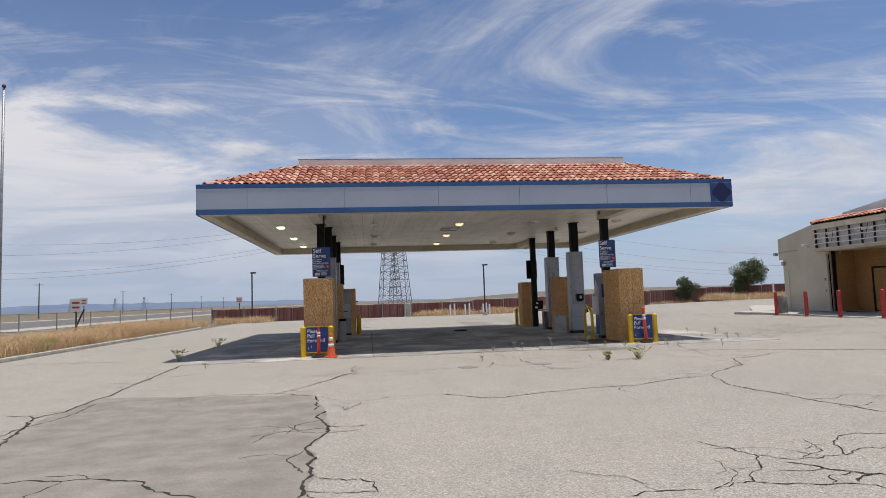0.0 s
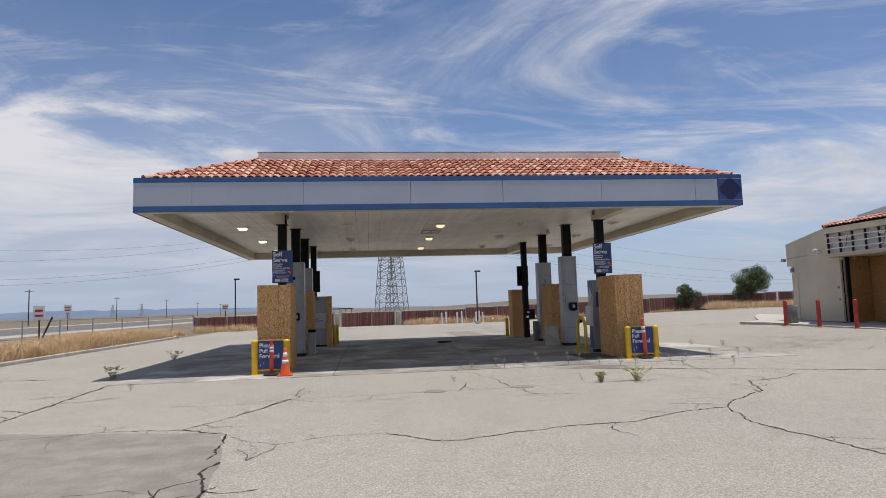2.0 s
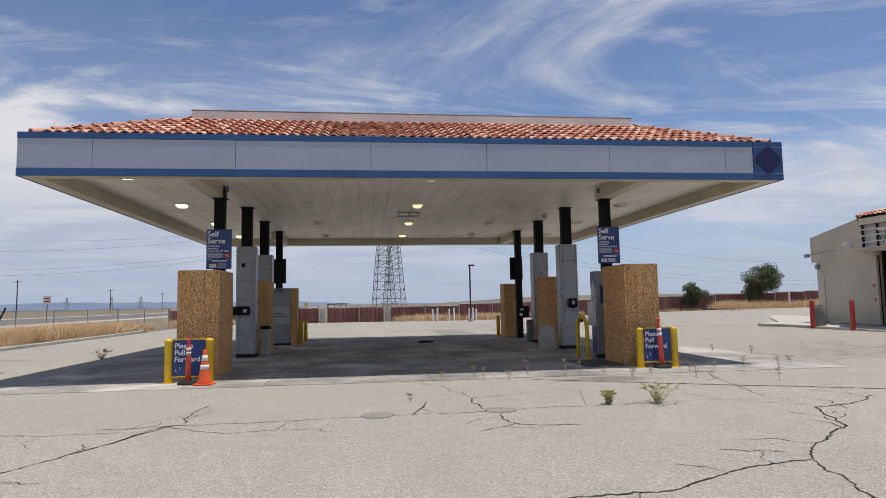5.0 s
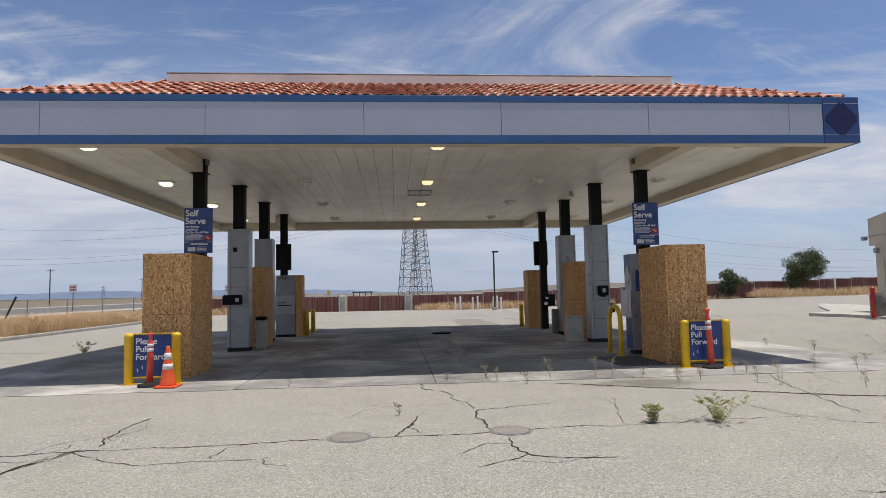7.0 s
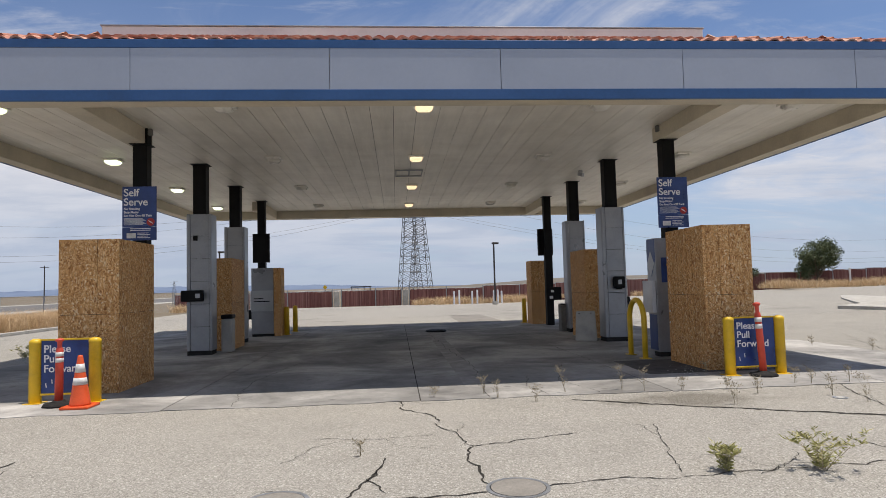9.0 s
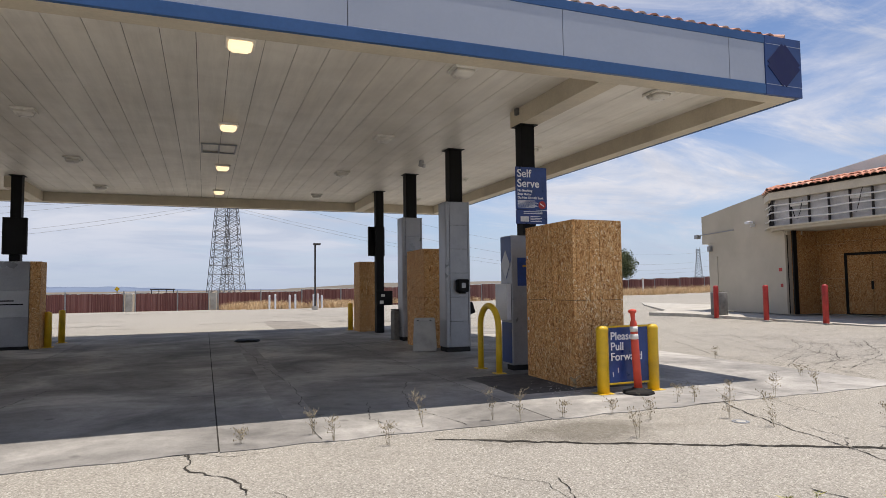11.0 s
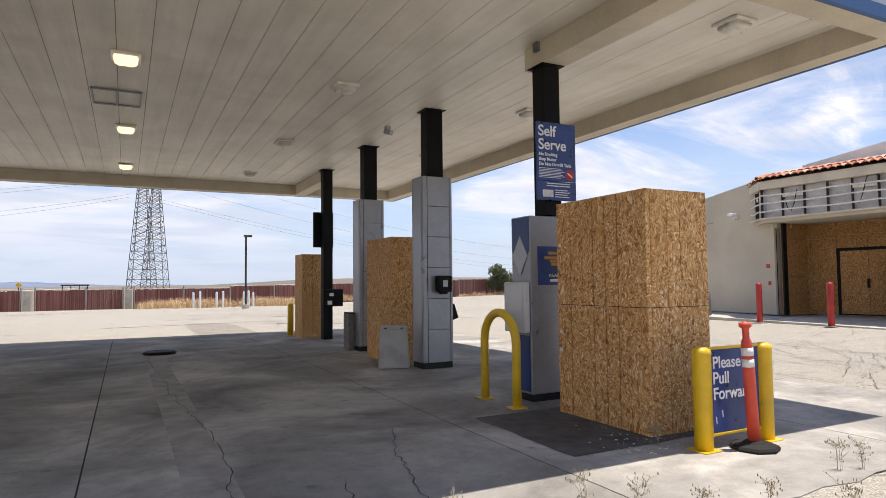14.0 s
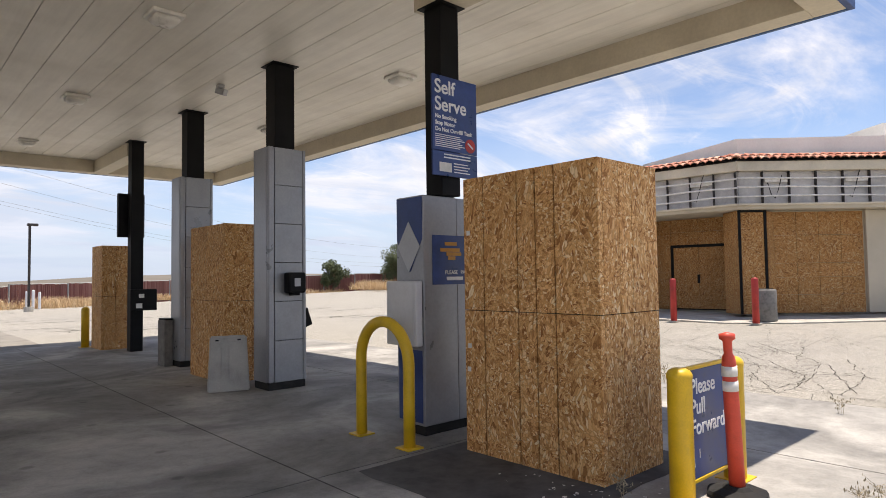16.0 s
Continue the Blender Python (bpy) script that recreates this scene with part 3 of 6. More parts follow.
def slope_tiles(p0, p1, q0, q1, rows, width, parent, pick):
    """Tiles over the slope between the eave p0-p1 and the upper edge q0-q1; picked ones are parts, the rest one joined part."""
    p0, p1, q0, q1 = (Vector(v) for v in (p0, p1, q0, q1))
    along = (p1 - p0).normalized()
    mid_up = ((q0 + q1) / 2 - (p0 + p1) / 2)
    rise_way = (mid_up - along * mid_up.dot(along))
    length = rise_way.length / rows
    upway = rise_way.normalized()
    basis = Matrix((along, upway, along.cross(upway))).transposed().to_4x4()
    bm = tile_mesh(width, length * 1.12)
    shared = mesh_of("tile", bm, TILE)
    vs = [v.co.copy() for v in shared.vertices]
    fs = [tuple(f.vertices) for f in shared.polygons]
    verts, faces = [], []
    for r in range(rows):
        f = (r + 0.15) / rows
        a, b = p0.lerp(q0, f), p1.lerp(q1, f)
        k0 = math.ceil((a.dot(along) - p0.dot(along)) / width)
        k1 = math.floor((b.dot(along) - p0.dot(along)) / width)
        for k in range(k0, k1):
            at = p0 + along * ((k + 0.5) * width) + upway * (r * length)
            mm = Matrix.Translation(at + Vector((0, 0, 0.02))) @ basis @ pose(random.uniform(-0.004, 0.004), random.uniform(-0.012, 0.012), random.uniform(0, 0.006), random.uniform(-0.8, 0.8), 0, random.uniform(-1.2, 1.2))
            if pick(r, k):
                ob = new("tile", shared)
                ob.parent = parent
                ob.matrix_basis = mm
            else:
                o = len(verts)
                verts += [mm @ v for v in vs]
                faces += [tuple(o + i for i in f_) for f_ in fs]
    if verts:
        me = bpy.data.meshes.new("tiles")
        me.from_pydata(verts, [], faces)
        me.materials.append(TILE_FAR)
        ob = new("tiles", me)
        ob.parent = parent
        tagged(ob, kind="stuff")


def hip_caps(p, q, parent, step=0.42, r=0.10):
    p, q = Vector(p), Vector(q)
    d = (q - p).normalized()
    side = d.cross(Vector((0, 0, 1))).normalized()
    basis = Matrix((side, d, side.cross(d))).transposed().to_4x4()
    bm = bmesh.new()
    n = 6
    rows = []
    for j, (y, rr, lift) in enumerate(((0, r * 1.1, 0.03), (step * 1.1, r * 0.92, 0.0), (0, r * 1.1 - 0.02, 0.012))):
        rows.append([bm.verts.new((rr * math.cos(math.pi * i / n), y, rr * math.sin(math.pi * i / n) * 0.8 + lift)) for i in range(n + 1)])
    for i in range(n):
        bm.faces.new((rows[0][i], rows[0][i + 1], rows[1][i + 1], rows[1][i]))
        bm.faces.new((rows[2][i], rows[2][i + 1], rows[0][i + 1], rows[0][i]))
    me = mesh_of("ridge_tile", bm, TILE)
    for k in range(int((q - p).length / step)):
        ob = new("ridge_tile", me)
        ob.parent = parent
        ob.matrix_basis = Matrix.Translation(p + d * step * k + Vector((0, 0, 0.03))) @ basis @ pose(0, 0, 0, 0, 0, random.uniform(-2, 2))


roof = new("tile_roof")
roof.parent = canopy
roof["label"] = "red clay barrel tile roof skirt"
E_ = 0.22
ZE = ZT - 0.055
c0, c1, c2, c3 = (X0 + E_, Y0 + 0.06, ZE), (X1 - E_, Y0 + 0.06, ZE), (X1 - E_, Y1 - E_, ZE), (X0 + E_, Y1 - E_, ZE)
d0, d1, d2, d3 = (PX0, PY0, 6.15), (PX1, PY0, 6.15), (PX1, PY1, 6.15), (PX0, PY1, 6.15)
slope_tiles(c0, c1, d0, d1, 7, 0.212, roof, lambda r, k: r < 4 and k % 78 < 75)
slope_tiles(c1, c2, d1, d2, 7, 0.212, roof, lambda r, k: False)
slope_tiles(c3, c0, d3, d0, 7, 0.212, roof, lambda r, k: False)
slope_tiles(c2, c3, d2, d3, 7, 0.212, roof, lambda r, k: False)
for p, q in ((c0, d0), (c1, d1), (c2, d2), (c3, d3)):
    hip_caps(p, q, roof)


# ---- canopy lamps ----
def canopy_lamp(x, y, lens, label):
    t = thing("canopy_lamp", (x, y, ZC), label, "ceiling lamp", "lamps under the canopy")
    bm = slab(-0.18, 0.18, -0.18, 0.18, -0.045, -0.001, 0.012)
    part("housing", bm, LENS, t)
    bm = bmesh.new()
    r = bmesh.ops.create_cube(bm, size=1.0, matrix=Matrix.LocRotScale((0, 0, -0.083), None, (0.31, 0.31, 0.076)))
    for v in bm.verts:
        if v.co.z < -0.09:
            v.co.x *= 0.72
            v.co.y *= 0.72
    bmesh.ops.bevel(bm, geom=list(bm.edges), offset=0.02, segments=2, affect="EDGES")
    part("lens", bm, lens, t, smooth=True)
    return t


first = {}
for x in (-3.38, 0.19, 3.46, 6.47, 9.88):
    for y in (19.94, 24.16, 28.32, 32.50):
        kind = GREENGLOW if x < -3 else (WARMGLOW if 3 < x < 4 else LENS)
        lab = "square canopy lamp, lit, on the soffit" if kind is not LENS else "square canopy lamp, unlit, on the soffit"
        if kind in first:
            copy_thing(first[kind], pose(x, y, ZC))
        else:
            first[kind] = canopy_lamp(x, y, kind, lab)

# soffit hatch frame
t = thing("soffit_hatch", (3.33, 26.28, ZC), "thin dark metal hatch frame on the soffit", "hatch")
for b in ((-0.36, 0.36, -0.45, -0.42), (-0.36, 0.36, 0.42, 0.45), (-0.36, -0.33, -0.42, 0.42), (0.33, 0.36, -0.42, 0.42), (-0.015, 0.015, -0.42, 0.42)):
    part("frame_bar", slab(*b, -0.03, -0.001, 0.004), GALV, t)
# camera housing on the soffit
t = thing("security_camera", (8.0, 26.25, ZC), "small pale security camera on the soffit", "camera")
part("mount", slab(-0.05, 0.05, -0.05, 0.05, -0.06, -0.001, 0.008), GREYLIT, t)
part("body", box(bmesh.new(), -0.045, 0.045, -0.10, 0.08, -0.05, 0.05, 0.012, pose(0, -0.02, -0.11, 20, 0, 25)), GREYLIT, t)


# ---- posts and clad columns ----
def steel_post(x, y, z0, w, d, label, top=ZC - 0.001):
    t = thing("steel_post", (x, y, z0), label, "post", "posts under the canopy")
    part("shaft", slab(-w / 2, w / 2, -d / 2, d / 2, 0, top - z0 - 0.012, 0.01), BLACK, t)
    part("collar", slab(-w / 2 - 0.05, w / 2 + 0.05, -d / 2 - 0.05, d / 2 + 0.05, top - z0 - 0.012, top - z0, 0.003), BLACK, t)
    return t


def clad_column(x, y, label):
    """Grey sheet cladding round a post: stacked panels a side, black plinth."""
    t = thing("clad_column", (x, y, 0.008), label, "column", "grey columns on the islands")
    w, d, h = 0.57, 0.44, 3.30
    part("plinth", slab(-w / 2 + 0.01, w / 2 - 0.01, -d / 2 + 0.01, d / 2 - 0.01, 0, 0.10, 0.006), RUBBER, t)
    part("core", slab(-w / 2 + 0.03, w / 2 - 0.03, -d / 2 + 0.03, d / 2 - 0.03, 0.10, h - 0.03), BLACK, t)
    zs = [0.102, 0.66, 1.19, 1.72, 2.25, 2.78, h]
    for z0, z1 in zip(zs, zs[1:]):
        part("front_panel", slab(-w / 2 + 0.095, w / 2 - 0.055, -d / 2, -d / 2 + 0.03, z0 + 0.003, z1 - 0.003, 0.004), GREY, t)
    part("corner_trim", slab(-w / 2, -w / 2 + 0.09, -d / 2 - 0.004, -d / 2 + 0.05, 0.102, h + 0.004, 0.02), GREY, t)
    part("corner_trim", slab(w / 2 - 0.05, w / 2, -d / 2 - 0.004, -d / 2 + 0.05, 0.102, h + 0.004, 0.014), GREY, t)
    for s in (-1, 1):
        a, b = sorted((s * w / 2, s * (w / 2 - 0.03)))
        part("side_panel", slab(a, b, -d / 2 + 0.055, d / 2 - 0.035, 0.102, h, 0.005), GREY, t)
    part("back_panel", slab(-w / 2, w / 2, d / 2 - 0.03, d / 2, 0.102, h, 0.005), GREY, t)
    part("cap", slab(-w / 2 + 0.02, w / 2 - 0.02, -d / 2 + 0.02, d / 2 - 0.02, h - 0.03, h - 0.008), GREY, t)
    return t


RX, LX = 8.295, -1.665
for x, s in ((RX, 1), (LX, -1)):
    for y in (24.92, 28.16):
        clad_column(x, y, "tall grey metal clad column with black plinth")
        steel_post(x + 0.01 * s, y, 3.28, 0.30, 0.28, "black square steel post above a clad column")
    t = steel_post(8.28 if s > 0 else -1.70, 21.50, 2.30 if s > 0 else 0.008, 0.25, 0.24, "black steel post carrying a sign", ZB + 0.004)
    z0 = t.matrix_basis.translation.z
    part("upper_shaft", slab(-0.13 if s > 0 else 0.0, 0.0 if s > 0 else 0.13, -0.11, 0.11, ZB + 0.005 - z0, ZC - 0.004 - z0, 0.006), BLACK, t)
    part("junction_box", slab(-0.20 if s > 0 else 0.132, -0.132 if s > 0 else 0.20, -0.10, 0.0, ZC - 0.13 - z0, ZC - 0.009 - z0, 0.01), BINGREY, t)
for x, lab in ((8.27, "black steel post with boxes fixed to it"), (-1.59, "black steel post with a dark sign box")):
    t = steel_post(x, 31.30, 0.008, 0.25, 0.25, lab)
    part("sign_box", slab(-0.31, 0.22, 0.128, 0.25, 2.44, 3.38, 0.01) if x > 0 else slab(-0.26, 0.29, -0.25, -0.128, 2.40, 3.37, 0.01), BLACK, t, "blank black sign box")
    if x > 0:
        part("card_reader", slab(-0.18, 0.35, -0.31, -0.13, 0.87, 1.32, 0.015), BLACK, t, "black box with small labels")
        part("sticker", slab(-0.02, 0.09, -0.315, -0.311, 1.14, 1.22), REFLECT, t)
        part("sticker", slab(-0.07, 0.05, -0.315, -0.311, 0.92, 1.02), REFLECT, t)


# ---- self serve signs ----
def self_serve(x, y, z):
    t = thing("self_serve_sign", (x, y, z), "blue self serve sign with white lettering on a post", "sign", "self serve signs")
    part("panel", slab(-0.30, 0.30, -0.012, 0.012, 0.245, 0.98, 0.004), SIGNBLUE, t)
    part("lower_panel", slab(-0.30, 0.30, -0.012, 0.012, 0, 0.24, 0.004), SIGNBLUE, t)
    part("bracket", slab(-0.06, 0.06, 0.012, 0.045, 0.1, 0.9, 0.004), BLACK, t)
    def flat_at(px, pz):
        return pose(px, -0.0145, pz, 90, 0, 0)
    words("lettering", "Self", 0.19, WHITE, t, flat_at(-0.275, 0.805), 0.003)
    words("lettering", "Serve", 0.19, WHITE, t, flat_at(-0.275, 0.635), 0.003)
    for k, line in enumerate(("No Smoking", "Stop Motor", "Do Not Overfill Tank")):
        words("small_lettering", line, 0.056, WHITE, t, flat_at(-0.27, 0.555 - k * 0.062), 0.0015)
    for k in range(7):
        part("text_bar", slab(-0.27, 0.06 + 0.06 * ((k * 7) % 3) / 2, -0.0155, -0.0125, 0.395 - k * 0.019, 0.402 - k * 0.019), WHITE, t)
    part("warning_mark", lathe(bmesh.new(), [(0.07, 0), (0.07, 0.003)], 24, pose(0.20, -0.0125, 0.33, 90, 0, 0)), RED, t, "red round no-smoking mark")
    part("warning_bar", box(bmesh.new(), -0.045, 0.045, -0.002, 0.002, -0.008, 0.008, 0, pose(0.20, -0.0175, 0.33, 0, 35, 0)), WHITE, t)
    for k in range(2):
        part("text_bar", slab(-0.16, 0.20, -0.0155, -0.0125, 0.205 - k * 0.03, 0.217 - k * 0.03), WHITE, t)
    part("card_picture", slab(-0.22, -0.06, -0.0155, -0.0125, 0.04, 0.13), REFLECT, t)
    for k in range(4):
        part("text_bar", slab(-0.03, 0.16 + 0.03 * (k % 2), -0.0155, -0.0125, 0.125 - k * 0.028, 0.135 - k * 0.028), WHITE, t)
    return t


s1 = self_serve(8.30, 21.345, 2.48)
copy_thing(s1, pose(-1.685, 21.345, 2.44))


# ---- boarded pump crates ----
def crate(x, y, w, d, h, label, cuts_front, cuts_side, seam=0.51, gap=0.0065):
    """Strand-board box: each face is an upper and a lower sheet cut by upright grooves."""
    t = thing("boarded_pump_crate", (x, y, 0.008), label, "crate", "boarded pumps")
    part("frame", slab(-w / 2 + 0.02, w / 2 - 0.02, -d / 2 + 0.02, d / 2 - 0.02, 0, h - 0.025), JOINT, t)

    def face(axis, at, sign, half, cuts, gap):
        for z0, z1 in ((0.0, h * seam - 0.003), (h * seam + 0.003, h)):
            e = [-half, *[(-1 + 2 * q) * half for q in cuts], half]
            for a, b in zip(e, e[1:]):
                a, b = a + (gap if a > -half else 0), b - (gap if b < half else 0)
                lo, hi = sorted((at, at - sign * 0.019))
                bm = slab(a, b, lo, hi, z0, z1, 0.0015) if axis == "x" else slab(lo, hi, a, b, z0, z1, 0.0015)
                part("board", bm, OSB, t)
    face("x", -d / 2, -1, w / 2, cuts_front, 0.003)
    face("x", d / 2, 1, w / 2, cuts_front, 0.003)
    face("y", -w / 2, -1, d / 2 - 0.0195, cuts_side, gap)
    face("y", w / 2, 1, d / 2 - 0.0195, cuts_side, gap)
    part("lid", slab(-w / 2 + 0.02, w / 2 - 0.02, -d / 2 + 0.02, d / 2 - 0.02, h - 0.024, h - 0.004), OSB, t)
    return t


front, side = (0.07, 0.333, 0.545), (0.281, 0.42, 0.56, 0.84)
c = crate(8.297, 20.13, 0.82, 1.37, 2.342, "tall grooved strand-board crate boarding up a fuel pump", front, side, 0.5145)
for y, z in ((0.63, 1.87), (0.63, 0.90), (0.64, 0.70)):
    part("nail_plate", slab(-0.414, -0.4105, y - 0.02, y + 0.02, z - 0.02, z + 0.02), REFLECT, c, "small pale tag")
crate(-1.665, 20.12, 0.87, 1.37, 2.305, "tall strand-board crate boarding up a fuel pump", (0.64,), (0.3, 0.6), 0.51, 0.003)
crate(8.28, 26.40, 0.84, 1.31, 2.32, "strand-board crate boarding up a fuel pump", (0.5,), (0.5,))
crate(-1.61, 26.40, 0.84, 1.31, 2.30, "strand-board crate boarding up a fuel pump", (0.5,), (0.5,))
crate(8.20, 32.44, 0.80, 0.80, 2.28, "strand-board crate boarding up a fuel pump", (0.35,), (0.5,))


# ---- pull forward signs ----
def pull_sign(x, y, turn=0.0):
    t = thing("pull_forward_sign", (x, y, 0.008), "blue pull forward sign between two yellow bollards", "sign", "pull forward signs", turn)
    for s in (-1, 1):
        b = part("bollard", lathe(bmesh.new(), [(0.079, 0), (0.079, 0.81), (0.082, 0.815), (0.082, 0.84), (0.07, 0.864), (0.042, 0.88), (0.0, 0.884)], 24, pose(s * 0.40, 0, 0)), YELLOW, t, "yellow steel bollard, scuffed", smooth=True)
        part("base_plate", slab(s * 0.40 - 0.11, s * 0.40 + 0.11, -0.11, 0.11, 0.0, 0.008, 0.002), YELLOW, b)
    part("panel", slab(-0.318, 0.318, -0.012, 0.012, 0.13, 0.85, 0.004), SIGNBLUE, t)
    for z in (0.105, 0.852):
        part("rail", slab(-0.33, 0.33, -0.018, 0.018, z, z + 0.024, 0.004), YELLOW, t)
    for k, line in enumerate(("Please", "Pull", "Forward")):
        words("lettering", line, 0.146, WHITE, t, pose(-0.285, -0.0145, 0.69 - k * 0.135, 90, 0, 0), 0.002)
    for k in range(2):
        part("scratch", box(bmesh.new(), -0.006, 0.006, -0.0005, 0.0005, -0.03, 0.03, 0, pose(-0.25 + k * 0.06 + 0.02 * (k % 2), -0.0135, 0.24 + 0.05 * ((k * 3) % 2), 0, 4 * (k - 2), 0)), REFLECT, t)
    return t


p1 = pull_sign(8.36, 18.91)
copy_thing(p1, pose(-1.66, 18.78, 0.008, 0, 0, -1))


def delineator(x, y, lean, mat, h, label):
    t = thing("delineator_post", (x, y, 0.008), label, "traffic post", "delineator posts")
    part("base", lathe(bmesh.new(), [(0.20, 0), (0.205, 0.02), (0.19, 0.04), (0.10, 0.055), (0.075, 0.075), (0.0, 0.076)], 8), RUBBER, t)
    tilt = pose(0, 0, 0.06, lean[0], lean[1], 0)
    p = part("tube", lathe(bmesh.new(), [(0.052, 0), (0.05, h * 0.55), (0.046, h * 0.76), (0.046, h * 0.80), (0.040, h * 0.84), (0.028, h * 0.86), (0.030, h * 0.94), (0.052, h * 0.955), (0.052, h * 0.985), (0.0, h)], 18, tilt), mat, t, smooth=True)
    for a, b in ((0.62, 0.685), (0.715, 0.78)):
        part("reflective_band", lathe(bmesh.new(), [(0.0515, h * a), (0.0505, h * b)], 18, tilt), REFLECT, p, smooth=True)
    return t


delineator(8.375, 18.735, (-1, -2.5), CORAL, 1.04, "orange delineator post with white bands on a rubber base")
delineator(-1.60, 18.50, (0, 0.5), CORAL, 0.84, "faded orange delineator post on a rubber base")

t = thing("traffic_cone", (-1.24, 18.32, 0.008), "orange traffic cone with white bands", "traffic cone")
part("base", slab(-0.18, 0.18, -0.18, 0.18, 0, 0.035, 0.012), ORANGE, t)
part("cone", lathe(bmesh.new(), [(0.135, 0.03), (0.125, 0.06), (0.032, 0.66), (0.026, 0.68), (0.0, 0.68)], 24), ORANGE, t, smooth=True)
for a, b in ((0.30, 0.39), (0.46, 0.57)):
    q = lambda z: 0.125 - (z - 0.06) * 0.155 + 0.003
    part("reflective_band", lathe(bmesh.new(), [(q(a), a), (q(b), b)], 24), REFLECT, t, smooth=True)

# hoop guard
bm = bmesh.new()
pts = [(0, -0.36, 0), (0, -0.36, 0.4), (0, -0.36, 0.73)] + [(0, -0.36 * math.cos(a), 0.73 + 0.36 * math.sin(a)) for a in [math.pi * i / 18 for i in range(1, 18)]] + [(0, 0.36, 0.73), (0, 0.36, 0.4), (0, 0.36, 0)]
tube(bm, pts, 0.052, 14, across=Vector((1, 0, 0)))
t = thing("hoop_guard", (7.57, 21.57, 0.008), "yellow bent steel pipe guard rail", "guard rail")
part("pipe", bm, YELLOW, t, smooth=True)
for s in (-1, 1):
    part("foot_plate", slab(-0.09, 0.09, s * 0.36 - 0.09, s * 0.36 + 0.09, 0, 0.015, 0.004), YELLOW, t)

# ---- dispensers ----
t = thing("fuel_dispenser", (8.235, 21.615, 0.008), "grey and blue fuel dispenser, disused, beside a crate", "fuel pump")
H_ = 2.28
bm = slab(-0.31, 0.13, -0.21, 0.20, 0.09, H_, 0.012)
part("body", bm, GREY, t)
part("side_body", slab(0.132, 0.34, -0.205, 0.05, 0.09, H_ - 0.004, 0.008), GREY, t)
part("plinth", slab(-0.29, 0.32, -0.19, 0.05, 0, 0.09, 0.004), RUBBER, t)
bm = bmesh.new()
field = [(-0.195, H_ - 0.015), (0.185, H_ - 0.015), (0.185, 1.86), (0.01, 1.55), (-0.02, 1.55), (-0.195, 1.86)]
near_, far_ = ([bm.verts.new((x, y, z)) for y, z in field] for x in (-0.316, -0.3105))
bm.faces.new(near_)
bm.faces.new(far_[::-1])
for k in range(len(field)):
    bm.faces.new((near_[k], far_[k], far_[(k + 1) % 6], near_[(k + 1) % 6]))
bmesh.ops.recalc_face_normals(bm, faces=bm.faces[:])
part("blue_panel", bm, NAVY, t, "navy printed header panel with a pointed foot")
bm = bmesh.new()
box(bm, -0.002, 0.002, -0.12, 0.12, -0.12, 0.12, 0.0, Matrix.Translation((-0.3185, 0.0, 1.79)) @ Matrix.Diagonal((1, 0.98, 1.45, 1)) @ pose(0, 0, 0, 45, 0, 0))
part("diamond_mark", bm, GREYLIT, t)
part("lower_panel", slab(-0.316, -0.3105, -0.18, 0.17, 0.12, 0.80, 0.001), NAVY, t, "navy lower panel")
d = part("display_door", slab(-0.40, -0.317, -0.20, 0.26, 0.84, 1.46, 0.015), DOORWHITE, t, "pale grey hinged display door")
part("door_frame", slab(-0.405, -0.4005, -0.16, 0.22, 0.88, 1.42, 0.002), DOORWHITE, d)
st = part("sticker_panel", slab(-0.20, 0.30, -0.216, -0.2105, 1.42, 1.90, 0.001), SIGNBLUE, t, "blue sticker with a gold mark")
for k, (a, b, z) in enumerate(((-0.10, 0.16, 1.74), (-0.04, 0.12, 1.80), (-0.02, 0.18, 1.70), (0.0, 0.10, 1.66))):
    part("logo_stroke", slab(a, b, -0.2185, -0.2165, z, z + 0.035), GOLD, st)
words("lettering", "PLEASE", 0.055, WHITE, st, pose(-0.04, -0.2165, 1.52, 90, 0, 0))
words("lettering", "PAY", 0.055, WHITE, st, pose(0.17, -0.2165, 1.52, 90, 0, 0))
part("text_bar", slab(-0.02, 0.20, -0.2185, -0.2165, 1.46, 1.495), WHITE, st)

t = thing("fuel_dispenser", (-1.25, 30.40, 0.008), "dark grey fuel dispenser, disused, with pale panel", "fuel pump")
part("body", slab(-0.44, 0.25, -0.30, 0.34, 0.08, 2.18, 0.012), GREY, t)
part("plinth", slab(-0.42, 0.28, -0.28, 0.32, 0, 0.08), RUBBER, t)
part("sheet", slab(0.255, 0.49, -0.28, 0.34, 0, 2.18, 0.004), OSB, t, "strand-board side cover")
part("pale_panel", slab(-0.45, 0.25, -0.325, -0.302, 0.80, 1.46, 0.006), GREYLIT, t)
for k in range(2):
    part("text_bar", slab(-0.36, 0.14 - 0.2 * k, -0.328, -0.3255, 1.10 + k * 0.09, 1.13 + k * 0.09), BLACK, t)
part("nozzle_holder", slab(-0.62, -0.445, -0.24, 0.02, 0.55, 0.85, 0.02), BLACK, t)


# ---- island odds ----
def towel_box(x, y, z):
    t = thing("towel_dispenser", (x, y, z), "black paper towel dispenser on a grey column", "dispenser", "towel dispensers")
    part("body", slab(-0.13, 0.13, -0.16, 0, 0, 0.28, 0.025), BLACK, t)
    part("mouth", slab(-0.07, 0.07, -0.10, -0.03, -0.035, 0.0, 0.008), BLACK, t)
    part("window", slab(-0.05, 0.04, -0.164, -0.1605, 0.09, 0.2, 0.001), GREYLIT, t)
    return t


towel_box(8.36, 24.695, 1.31)
